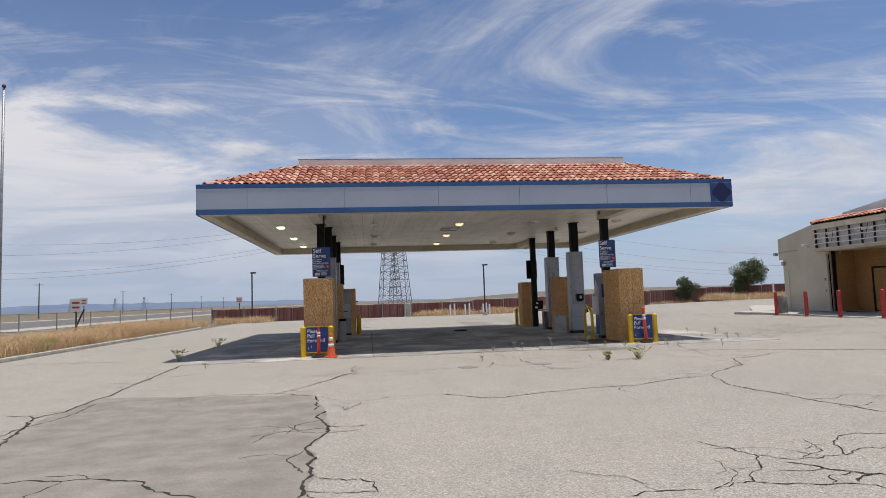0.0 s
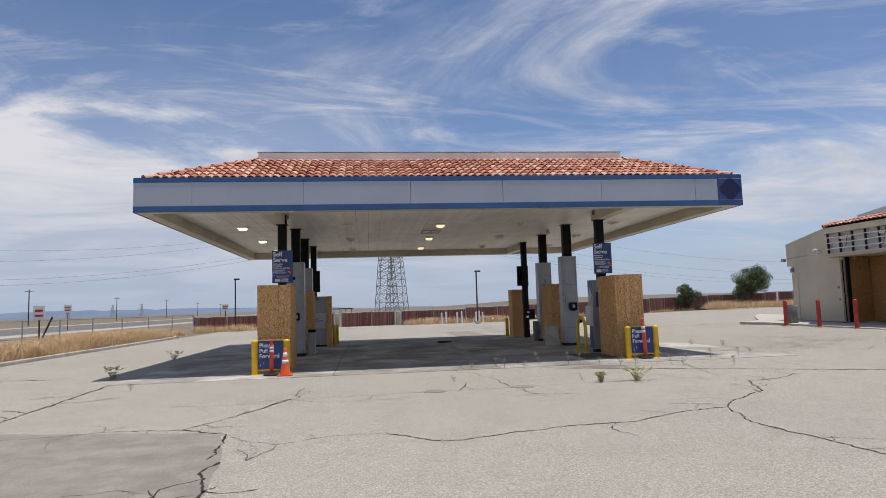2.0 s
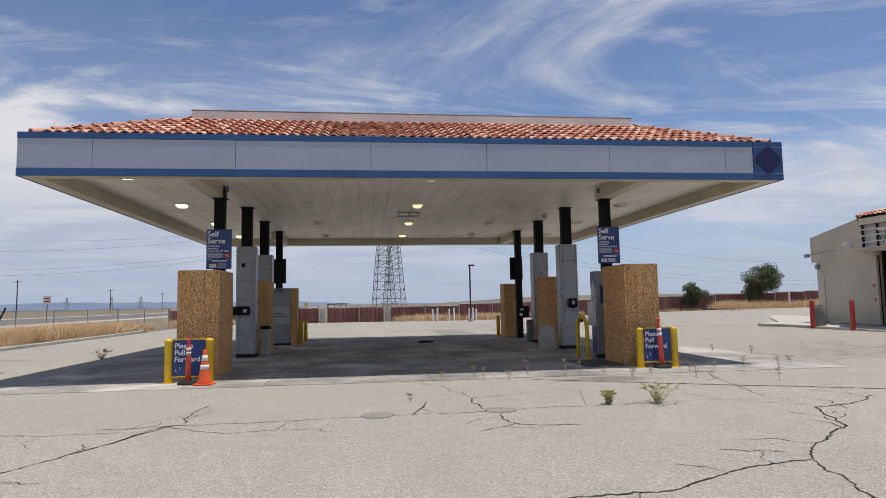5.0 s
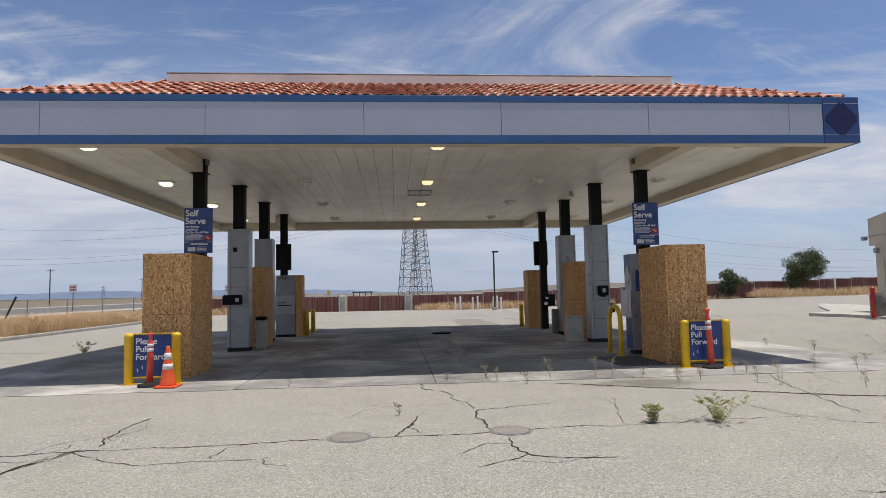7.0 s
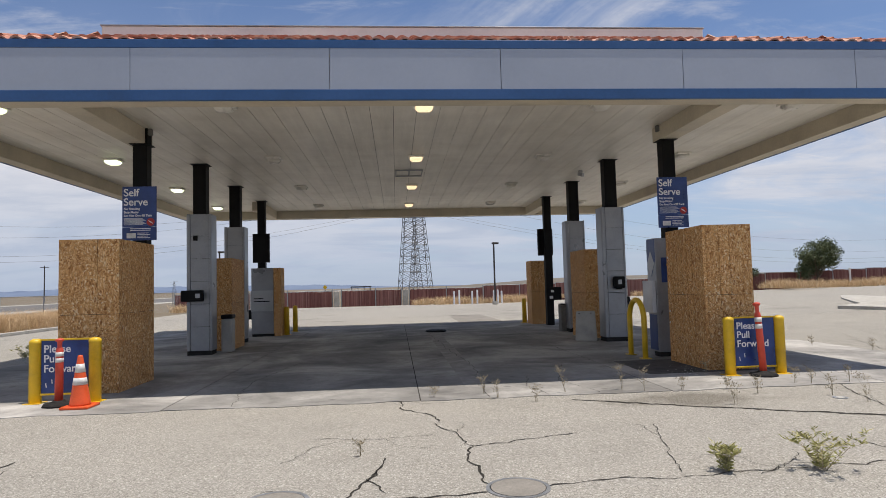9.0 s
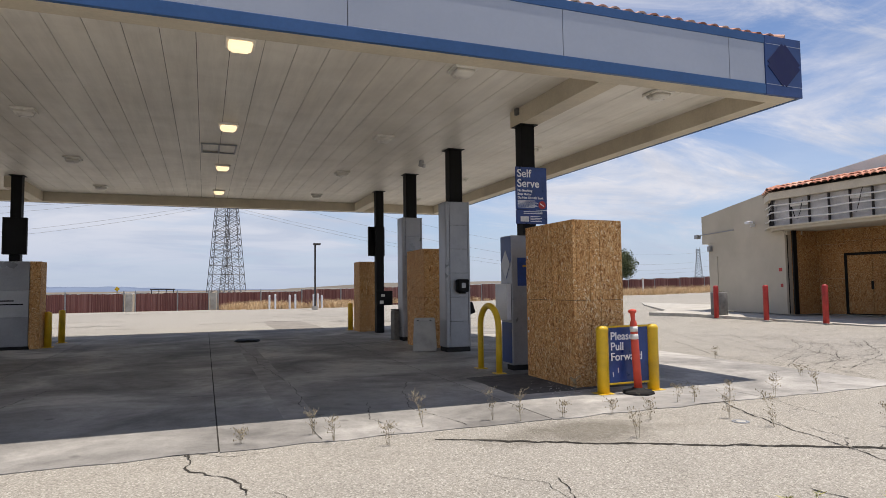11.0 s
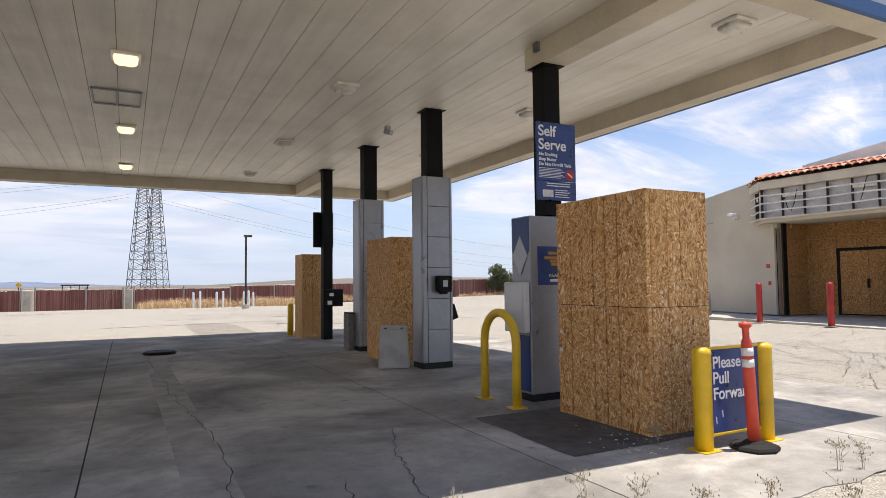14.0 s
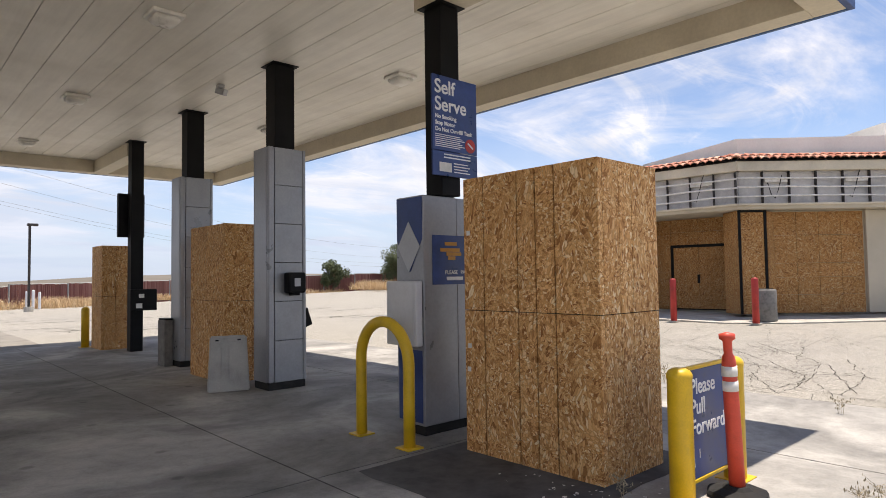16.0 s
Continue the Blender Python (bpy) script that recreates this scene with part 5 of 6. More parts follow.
xs_c = [4.0 + 3.1 * k for k in range(17)]
for seq in (xs_, xs_b, xs_c):
    for a, b in zip(seq, seq[1:]):
        fence_panel(a + 0.05, b - 0.05, FY, rise(a) - 0.06, 1.28 + (0.15 if a > 8 else 0))
    for a in seq:
        bm = bmesh.new()
        tube(bm, [(a, FY + 0.02, rise(a) - 0.1), (a, FY + 0.02, rise(a) + 1.42)], 0.045, 8)
        part("post", bm, GALV, rf)
for x in (-2.0, 3.68):
    t = thing("gate_pillar", (x, FY - 0.1, 0), "pale concrete pillar in the red fence", "pillar", "gate pillars")
    part("shaft", slab(-0.22, 0.22, -0.2, 0.2, -0.05, 1.22, 0.02), KERB, t)

for x in (7.35, 7.75, 8.75, 9.15, 10.45, 10.75, 11.05):
    t = thing("white_stub", (x, 57.8, rise(x)), "short white marker pipe in dry grass", "pipe", "white pipes")
    part("pipe", lathe(bmesh.new(), [(0.07, 0), (0.07, 0.98 + 0.08 * math.sin(x * 9)), (0.05, 1.02 + 0.08 * math.sin(x * 9)), (0.0, 1.03 + 0.08 * math.sin(x * 9))], 12), WHITE, t)


# ---- lamp posts, poles, towers ----
def lot_lamp(x, y, h):
    t = thing("lot_lamp", (x, y, 0), "dark bronze lot lamp on a square pole", "street lamp", "lot lamps")
    part("pole", slab(-0.055, 0.055, -0.055, 0.055, 0, h, 0.01), BROWNPOST, t)
    part("head", slab(-0.12, 0.36, -0.15, 0.15, h - 0.01, h + 0.12, 0.03), BROWNPOST, t)
    part("footing", lathe(bmesh.new(), [(0.22, -0.02), (0.22, 0.25), (0.0, 0.25)], 16), KERB, t)
    return t


lot_lamp(10.1, 55.0, 4.42)
lot_lamp(-10.85, 59.9, 4.50)

t = thing("flagpole", (-13.8, 25.2, 0.05), "tall bare grey flagpole on the verge", "flagpole")
part("mast", tube(bmesh.new(), [(0, 0, 0), (0, 0, 5), (0, 0, 10.1)], 0.07, 12, 0.04), GALV, t, smooth=True)
part("finial", lathe(bmesh.new(), [(0.0, 10.1), (0.05, 10.12), (0.07, 10.17), (0.05, 10.23), (0.0, 10.25)], 12), BROWNPOST, t)
part("base", lathe(bmesh.new(), [(0.16, 0), (0.14, 0.12), (0.075, 0.2)], 14), GALV, t)


def lattice_tower(x, y, base, waist, h, label, arms=(), turn=12):
    t = thing("lattice_tower", (x, y, -0.1), label, "power tower", "power towers", turn)
    bw = lambda z: waist / 2 + (base / 2 - waist / 2) * (1 - min(z / (h * 0.85), 1)) ** 1.35
    r = 0.16 * base / 10
    for sx in (-1, 1):
        for sy in (-1, 1):
            part("leg", tube(bmesh.new(), [(sx * bw(z), sy * bw(z), z) for z in (0, h * 0.8, h)], r, 6), STEEL, t)
    bm = bmesh.new()
    zs, z, k = [0.0], 0.0, 0
    while z < h * 0.97:
        z += max(bw(z) * 0.95, 1.2)
        zs.append(min(z, h))
    for a, b in zip(zs, zs[1:]):
        wa, wb = bw(a), bw(b)
        for (ax, ay), (bx, by) in (((-1, -1), (1, -1)), ((1, -1), (1, 1)), ((1, 1), (-1, 1)), ((-1, 1), (-1, -1))):
            tube(bm, [(ax * wa, ay * wa, a), (bx * wb, by * wb, b)], r * 0.55, 4)
            tube(bm, [(bx * wa, by * wa, a), (ax * wb, ay * wb, b)], r * 0.55, 4)
            tube(bm, [(ax * wb, ay * wb, b), (bx * wb, by * wb, b)], r * 0.55, 4)
    tagged(part("bracing", bm, STEEL, t), kind="stuff")
    for z, half in arms:
        bm = bmesh.new()
        for s in (-1, 1):
            tube(bm, [(0, s * bw(z), z), (half, 0, z + 0.6), (0, s * bw(z), z + 2.2)], r * 0.6, 4)
            tube(bm, [(0, s * bw(z), z), (-half, 0, z + 0.6), (0, s * bw(z), z + 2.2)], r * 0.6, 4)
        part("cross_arm", bm, STEEL, t)
    return t


lattice_tower(8.0, 238, 7.6, 2.0, 46, "tall grey steel lattice power tower", ((37, 8), (43, 7)))
lattice_tower(12.6, 256, 7.8, 2.1, 46, "tall grey steel lattice power tower", ((37, 8), (43, 7)))
for x, y, s in ((-576, 1300, 1.0), (-494, 1300, 1.0), (-440, 1300, 1.0)):
    lattice_tower(x, y, 7.0 * s, 2.4, 24 * s, "distant steel lattice power tower", ((17 * s, 8), (22 * s, 10)), 40)

lattice_tower(174, 195, 3.4, 1.3, 14.5, "distant steel lattice power tower", ((10.5, 4.6), (13.0, 3.4)), 40)

wires = thing("power_lines", (0, 0, 0), "thin sagging power lines strung to the lattice tower", "cable")
for (a, b, sag) in (((-190, 225, 31), (8, 240, 37), 9), ((-190, 232, 26), (8, 240, 37), 9), ((-190, 225, 19), (4, 240, 31), 9), ((-190, 232, 17), (4, 240, 30), 9), ((8, 240, 37), (420, 380, 30), 20), ((8, 240, 43), (420, 380, 36), 20), ((8, 240, 31), (420, 380, 25), 18), ((8, 240, 30), (420, 380, 22), 18)):
    bm = bmesh.new()
    tube(bm, [(a[0] + (b[0] - a[0]) * k / 16, a[1] + (b[1] - a[1]) * k / 16, a[2] + (b[2] - a[2]) * k / 16 - sag * 4 * (k / 16) * (1 - k / 16)) for k in range(17)], 0.034, 4)
    part("wire", bm, STEEL, wires)


def utility_pole(x, y, h):
    t = thing("utility_pole", (x, y, -0.1), "wooden utility pole beside the highway", "utility pole", "utility poles")
    part("pole", tube(bmesh.new(), [(0, 0, 0), (0, 0, h)], 0.16, 8, 0.11), BROWNPOST, t)
    part("crossarm", slab(-1.0, 1.0, -0.06, 0.06, h - 0.5, h - 0.36, 0.01), BROWNPOST, t)
    return t


for x, y in ((-83, 170), (-96, 260), (-99, 331), (-114, 447), (-120, 540)):
    utility_pole(x, y, 9.0)


def road_sign(x, y, z, w, h, mat, label, diamond=False):
    t = thing("road_sign", (x, y, -0.1), label, "road sign", "road signs")
    part("post", tube(bmesh.new(), [(0, 0.04, 0), (0, 0.04, z + h / 2)], 0.05, 8), BROWNPOST, t)
    if diamond:
        part("plate", box(bmesh.new(), -w / 2, w / 2, -0.01, 0.01, -h / 2, h / 2, 0.003, pose(0, -0.03, z + h / 2, 0, 45, 0)), mat, t)
    else:
        part("plate", slab(-w / 2, w / 2, -0.03, -0.01, z, z + h, 0.003), mat, t)
        for k in range(2):
            part("text_bar", slab(-w * 0.35, w * 0.35, -0.034, -0.0305, z + h * (0.25 + 0.35 * k), z + h * (0.40 + 0.35 * k)), RED, t)
    return t


road_sign(-17.85, 40.7, 1.62, 0.62, 0.80, REFLECT, "white highway sign with red lettering bars")
road_sign(-39.9, 93.7, 2.40, 1.0, 1.05, REFLECT, "white highway sign with red lettering bars")
road_sign(-15.0, 75.0, 1.95, 0.7, 0.7, REFLECT, "small white highway sign beyond the fence")
road_sign(-6.3, 92.0, 1.55, 0.42, 0.42, YELLOW, "yellow diamond warning sign beyond the fence", True)
# overpass rail far behind
t = thing("overpass_rail", (0, 0, 0), "distant dark overpass railing", "railing")
part("rail", slab(-7.2, -2.6, 150, 150.3, 1.55, 1.8, 0.02), BROWNPOST, t)
for k in range(4):
    part("post", slab(-7.0 + 1.35 * k, -6.85 + 1.35 * k, 150, 150.3, -0.1, 1.55), BROWNPOST, t)


# ---- trees ----
def tree(x, y, z, h, w, seed, label, leaves=5200):
    rnd_ = random.Random(seed)
    t = thing("tree", (x, y, z), label, "tree")
    bm = bmesh.new()
    tube(bm, [(0, 0, -0.1), (0.06, 0.03, h * 0.25), (0.0, 0.05, h * 0.5)], 0.13, 9, 0.07)
    tips = []
    for k in range(11):
        a = 6.283 * k / 11 + rnd_.uniform(-0.2, 0.2)
        zz = h * rnd_.uniform(0.35, 0.9)
        r = w * 0.5 * rnd_.uniform(0.3, 0.75) * math.sqrt(max(0.1, 1 - ((zz / h - 0.5) / 0.55) ** 2))
        tip = (r * math.cos(a), r * math.sin(a), zz)
        tube(bm, [(0.03, 0.03, h * rnd_.uniform(0.15, 0.35)), (tip[0] * 0.5, tip[1] * 0.5, zz * 0.65), tip], 0.05, 6, 0.015)
        tips.append(tip)
    tips += [(0, 0, h * 0.9), (0.1, -0.1, h * 0.7), (-0.2, 0.1, h * 0.55)]
    part("trunk", bm, BARK, t)
    verts, faces = [], []
    clumps = []
    for p in tips:
        for _ in range(4):
            clumps.append((p[0] + rnd_.gauss(0, w * 0.10), p[1] + rnd_.gauss(0, w * 0.10), p[2] + rnd_.gauss(0, h * 0.07), rnd_.uniform(0.10, 0.19) * w))
    for _ in range(leaves):
        cx, cy, cz, r = clumps[rnd_.randrange(len(clumps))]
        v = Vector((rnd_.gauss(0, 1), rnd_.gauss(0, 1), rnd_.gauss(0, 0.8))).normalized() * r * rnd_.random() ** 0.4
        c_ = Vector((cx, cy, max(cz, 0.2))) + v
        if c_.z < 0.05:
            continue
        s = rnd_.uniform(0.05, 0.11)
        a = Vector((rnd_.gauss(0, 1), rnd_.gauss(0, 1), rnd_.gauss(0, 1))).normalized()
        b = a.cross(Vector((rnd_.gauss(0, 1), rnd_.gauss(0, 1), rnd_.gauss(0, 1)))).normalized()
        o = len(verts)
        verts += [c_ - a * s, c_ + b * s * 0.5, c_ + a * s, c_ - b * s * 0.5]
        faces.append((o, o + 1, o + 2, o + 3))
    me = bpy.data.meshes.new("crown")
    me.from_pydata(verts, [], faces)
    me.materials.append(LEAF)
    ob = new("crown", me)
    ob.parent = t
    tagged(ob, kind="stuff")
    return t


tree(32.3, 61.2, rise(33) - 0.05, 2.35, 2.3, 3, "round dark green bush before the red fence", 6000)
tree(38.7, 60.5, rise(39) - 0.05, 3.75, 4.0, 8, "spreading dark green tree before the red fence", 12000)
t = thing("sign_stake", (40.2, 58.6, rise(40)), "pale wooden stake in dry grass", "stake")
part("stake", slab(-0.07, 0.07, -0.05, 0.05, -0.05, 1.5, 0.01), REFLECT, t)


# ---- distance ----
def ridge(name, y, x0, x1, height, depth, mat, label, seed, n=90):
    """A long uneven ridge with a sloping face and back."""
    bm = bmesh.new()
    rows = []
    for i in range(n + 1):
        x = x0 + (x1 - x0) * i / n
        h = height(x) * (1 + 0.15 * noise.noise(Vector((x * 0.02, seed, 0)))) + 0.25 * noise.noise(Vector((x * 0.11, seed, 3)))
        rows.append([bm.verts.new(p) for p in ((x, y - depth, -0.3), (x, y - depth * 0.35, max(h, 0) * 0.72), (x, y, max(h, -0.2)), (x, y + depth, -0.3))])
    for a, b in zip(rows, rows[1:]):
        for k in range(3):
            bm.faces.new((a[k], b[k], b[k + 1], a[k + 1]))
    return tagged(part(name, bm, mat, smooth=True), label, "hill", kind="structure")


ridge("backdrop_embankment", 170, -10, 420, lambda x: 2.75 * min(1, max(0, (x + 6) / 50)) - 0.002 * max(0, x - 100), 30, HILL, "long low brown embankment behind the fence", 2)
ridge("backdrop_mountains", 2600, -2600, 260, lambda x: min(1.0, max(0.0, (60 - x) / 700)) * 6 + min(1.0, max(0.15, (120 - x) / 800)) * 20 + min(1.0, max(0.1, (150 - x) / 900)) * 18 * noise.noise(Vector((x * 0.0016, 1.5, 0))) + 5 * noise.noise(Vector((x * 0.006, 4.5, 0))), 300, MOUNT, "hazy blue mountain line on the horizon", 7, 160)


# ---- cracks, patches and covers in the lot ----
def crack_ribbon(bm, pts, wide, rnd_, branch=0, lift=0.0045):
    """A ragged dark seam that wanders between its points."""
    line = []
    for (ax, ay), (bx, by) in zip(pts, pts[1:]):
        d = Vector((bx - ax, by - ay))
        n = max(3, int(d.length / 0.055))
        off = 0.0
        for k in range(n):
            off = off * 0.8 + rnd_.gauss(0, 0.017)
            f = k / n
            fade = math.sin(math.pi * f) ** 0.5 if n > 2 else 0
            q = Vector((-d.y, d.x)).normalized() * off * fade
            line.append(Vector((ax + d.x * f, ay + d.y * f)) + q)
    line.append(Vector(pts[-1]))
    prev = None
    for i, p in enumerate(line):
        d = (line[min(i + 1, len(line) - 1)] - line[max(i - 1, 0)])
        s = Vector((-d.y, d.x)).normalized() if d.length else Vector((1, 0))
        w = wide * rnd_.uniform(0.4, 1.65) * (0.35 if i in (0, len(line) - 1) else 1)
        z = rise(p.x) + lift
        cur = (bm.verts.new((p.x - s.x * w, p.y - s.y * w, z)), bm.verts.new((p.x + s.x * w, p.y + s.y * w, z)))
        if prev:
            bm.faces.new((prev[0], prev[1], cur[1], cur[0]))
        prev = cur
        if branch and rnd_.random() < 0.055 and 2 < i < len(line) - 2:
            a = rnd_.uniform(0, 6.283)
            ln = rnd_.uniform(0.25, 1.0)
            crack_ribbon(bm, [tuple(p), (p.x + ln * 0.5 * math.cos(a), p.y + ln * 0.5 * math.sin(a)), (p.x + ln * math.cos(a + 0.4), p.y + ln * math.sin(a + 0.4))], wide * 0.5, rnd_, branch - 1, lift)


rnd = random.Random(11)
bm = bmesh.new()
crack_ribbon(bm, [(3.08, 14.14), (3.5, 14.19), (4.0, 14.25), (4.37, 14.33), (4.69, 14.35), (5.02, 14.29)], 0.007, rnd, 1)
crack_ribbon(bm, [(5.02, 14.29), (5.45, 14.37), (6.11, 14.37), (6.56, 14.38), (6.86, 14.45), (7.18, 14.43)], 0.005, rnd, 1)
crack_ribbon(bm, [(7.01, 15.16), (7.1, 14.71), (7.34, 14.34), (7.62, 13.99), (8.16, 13.79)], 0.005, rnd, 1)
crack_ribbon(bm, [(3.31, 16.49), (3.52, 15.82), (3.61, 15.47), (4.13, 15.65), (4.67, 15.79)], 0.006, rnd, 1)
crack_ribbon(bm, [(3.61, 15.47), (3.52, 15.14), (3.56, 14.71), (3.55, 14.42), (3.6, 14.22)], 0.009, rnd, 1)
crack_ribbon(bm, [(3.71, 13.92), (3.67, 13.56), (3.76, 13.27), (4.03, 13.09), (4.53, 13.04)], 0.008, rnd, 1)
crack_ribbon(bm, [(3.76, 13.27), (3.55, 13.08), (3.25, 12.91)], 0.006, rnd, 1)
crack_ribbon(bm, [(8.93, 17.97), (8.62, 17.16), (8.39, 16.45), (8.24, 15.67), (8.04, 14.97), (8.0, 14.55)], 0.006, rnd, 1)
crack_ribbon(bm, [(5.54, 16.05), (5.3, 15.16), (5.09, 14.43)], 0.004, rnd, 1)
crack_ribbon(bm, [(5.4, 11.5), (5.67, 11.38), (6.02, 11.31)], 0.008, rnd, 1)
crack_ribbon(bm, [(9.59, 17.82), (9.29, 16.63)], 0.004, rnd, 1)
crack_ribbon(bm, [(-1.49, 13.94), (-1.02, 13.95), (-0.51, 14.04), (0.28, 14.02), (0.95, 14.06), (1.7, 14.16), (2.42, 14.13), (3.08, 14.14)], 0.007, rnd, 1)
crack_ribbon(bm, [(-0.96, 13.02), (-0.86, 13.5), (-0.69, 13.92), (-0.53, 14.07)], 0.01, rnd, 1)
crack_ribbon(bm, [(-0.46, 14.17), (-0.55, 14.67), (-0.56, 15.13), (-0.5, 15.64)], 0.007, rnd, 1)
crack_ribbon(bm, [(2.53, 14.15), (2.67, 14.57), (2.8, 15.22)], 0.009, rnd, 1)
crack_ribbon(bm, [(2.06, 16.02), (2.74, 15.89), (3.26, 15.98)], 0.004, rnd, 1)
crack_ribbon(bm, [(-4.49, 8.14), (-4.8, 9.17), (-5.06, 10.2), (-4.85, 10.55), (-4.92, 11.62), (-4.86, 12.44), (-4.99, 13.86), (-5.1, 15.99), (-5.21, 17.98)], 0.018, rnd, 2)
crack_ribbon(bm, [(-4.83, 8.77), (-4.84, 9.4), (-4.69, 9.71), (-4.62, 10.34), (-4.73, 11.29)], 0.012, rnd, 1)
crack_ribbon(bm, [(-4.73, 11.29), (-4.31, 11.43), (-3.77, 11.39), (-2.97, 11.6), (-1.78, 11.46)], 0.007, rnd, 1)
crack_ribbon(bm, [(-1.78, 11.46), (-1.4, 12.07), (-1.04, 12.89), (-0.62, 13.97)], 0.009, rnd, 1)
crack_ribbon(bm, [(-0.62, 13.97), (0.27, 13.37), (1.4, 13.51)], 0.005, rnd, 1)
crack_ribbon(bm, [(-2.86, 13.86), (-2.04, 13.71), (-0.82, 13.69)], 0.005, rnd, 1)
crack_ribbon(bm, [(-1.78, 11.46), (-1.3, 11.1), (-1.07, 10.95), (-0.97, 10.39), (-0.97, 9.49)], 0.012, rnd, 1)
crack_ribbon(bm, [(-0.8, 9.38), (-0.9, 8.95), (-0.68, 8.21), (-0.72, 7.65), (-0.86, 7.04), (-0.72, 6.58), (-0.69, 5.98), (-0.74, 5.64), (-0.75, 5.34)], 0.017, rnd, 2)
crack_ribbon(bm, [(-1.57, 7.84), (-1.26, 8.08), (-0.99, 8.06), (-0.71, 8.12), (-0.59, 8.4)], 0.006, rnd, 1)
crack_ribbon(bm, [(-1.21, 8.4), (-0.97, 7.94), (-0.69, 7.82), (-0.29, 7.9)], 0.008, rnd, 1)
crack_ribbon(bm, [(-0.97, 10.74), (-0.3, 10.11), (0.39, 10.46), (1.04, 10.48)], 0.004, rnd, 1)
crack_ribbon(bm, [(-3.54, 6.39), (-3.21, 6.4), (-2.57, 6.29), (-2.2, 6.13), (-2.02, 5.84), (-1.77, 5.63), (-1.59, 5.53)], 0.013, rnd, 1)
crack_ribbon(bm, [(-0.65, 5.89), (-0.25, 5.77), (-0.13, 5.64), (-0.1, 5.35), (-0.43, 5.39), (-0.71, 5.5)], 0.005, rnd, 1)
crack_ribbon(bm, [(-0.74, 10.0), (-0.52, 9.35), (-0.3, 10.11)], 0.004, rnd, 1)
crack_ribbon(bm, [(1.03, 10.41), (1.32, 10.14), (1.67, 9.78), (2.39, 9.95), (3.18, 10.23), (4.35, 10.32), (5.16, 10.77), (6.06, 11.0)], 0.009, rnd, 1)
crack_ribbon(bm, [(6.06, 11.0), (6.41, 11.44), (7.49, 12.31), (8.03, 13.54), (8.66, 13.65), (9.57, 14.28)], 0.011, rnd, 1)
crack_ribbon(bm, [(6.06, 11.0), (5.69, 9.83), (5.74, 9.21), (5.86, 8.76), (5.9, 8.19), (6.02, 7.69), (6.13, 7.17)], 0.009, rnd, 1)
crack_ribbon(bm, [(5.85, 8.82), (6.43, 8.56), (7.03, 8.17)], 0.004, rnd, 1)
crack_ribbon(bm, [(3.21, 6.33), (3.36, 6.0), (3.43, 5.68), (3.26, 5.35), (3.07, 5.18), (2.93, 4.92), (2.66, 4.85), (2.5, 4.8)], 0.006, rnd, 1)
crack_ribbon(bm, [(3.43, 5.68), (3.7, 5.46), (4.0, 5.51), (4.2, 5.48), (4.38, 5.87), (4.67, 6.17), (5.21, 6.15)], 0.006, rnd, 1)
crack_ribbon(bm, [(3.52, 5.39), (3.71, 5.18), (3.92, 4.92), (4.05, 4.86)], 0.009, rnd, 1)
crack_ribbon(bm, [(4.2, 5.48), (4.57, 5.68), (4.75, 5.64)], 0.005, rnd, 1)
crack_ribbon(bm, [(1.8, 4.79), (1.97, 4.88), (2.42, 4.82)], 0.006, rnd, 1)
crack_ribbon(bm, [(2.93, 4.92), (3.24, 4.8), (3.62, 4.71), (3.76, 4.55)], 0.007, rnd, 1)
crack_ribbon(bm, [(3.7, 4.74), (3.91, 4.88), (4.03, 4.89)], 0.01, rnd, 1)
crack_ribbon(bm, [(15.79, 27.37), (14.42, 24.09), (13.67, 21.63), (12.83, 19.59), (12.3, 18.29)], 0.0039, rnd, 1)
crack_ribbon(bm, [(15.4, 25.43), (15.98, 23.98), (15.7, 22.14), (16.72, 20.8)], 0.0053, rnd, 2)
crack_ribbon(bm, [(16.26, 25.1), (14.27, 21.98), (14.69, 21.41), (13.9, 20.0), (14.53, 19.55)], 0.0053, rnd, 2)
crack_ribbon(bm, [(17.03, 24.02), (15.01, 21.77), (12.95, 20.69)], 0.0053, rnd, 2)
crack_ribbon(bm, [(15.96, 21.94), (13.83, 20.05), (12.96, 19.86)], 0.0053, rnd, 2)
crack_ribbon(bm, [(17.07, 21.91), (15.02, 20.1), (12.91, 19.19)], 0.0053, rnd, 2)
crack_ribbon(bm, [(13.93, 24.49), (12.47, 21.5), (12.35, 19.92)], 0.0053, rnd, 2)
crack_ribbon(bm, [(18.72, 21.15), (16.79, 21.02), (15.41, 20.68), (14.88, 20.18), (13.78, 19.93), (12.73, 20.01), (12.31, 20.27)], 0.0039, rnd, 1)
crack_ribbon(bm, [(14.33, 22.43), (14.18, 21.55), (14.27, 20.96), (14.88, 20.18)], 0.0039, rnd, 1)
crack_ribbon(bm, [(14.32, 20.02), (14.12, 19.15)], 0.0039, rnd, 1)
crack_ribbon(bm, [(13.55, 19.86), (12.52, 19.31), (12.7, 18.85)], 0.0039, rnd, 1)
crack_ribbon(bm, [(16.15, 21.9), (16.97, 21.48), (17.96, 21.19)], 0.0039, rnd, 1)
crack_ribbon(bm, [(15.88, 23.0), (15.93, 21.91), (14.34, 20.86), (12.82, 20.4)], 0.0039, rnd, 1)
crack_ribbon(bm, [(15.75, 20.02), (14.19, 19.41), (12.74, 19.31)], 0.0053, rnd, 2)
crack_ribbon(bm, [(18.07, 20.72), (16.96, 19.76)], 0.0053, rnd, 2)
crack_ribbon(bm, [(5.1, 17.5), (6.6, 16.7), (8.1, 15.9), (10.2, 14.85), (12.3, 13.8), (18.0, 11.0)], 0.022, rnd, 0)
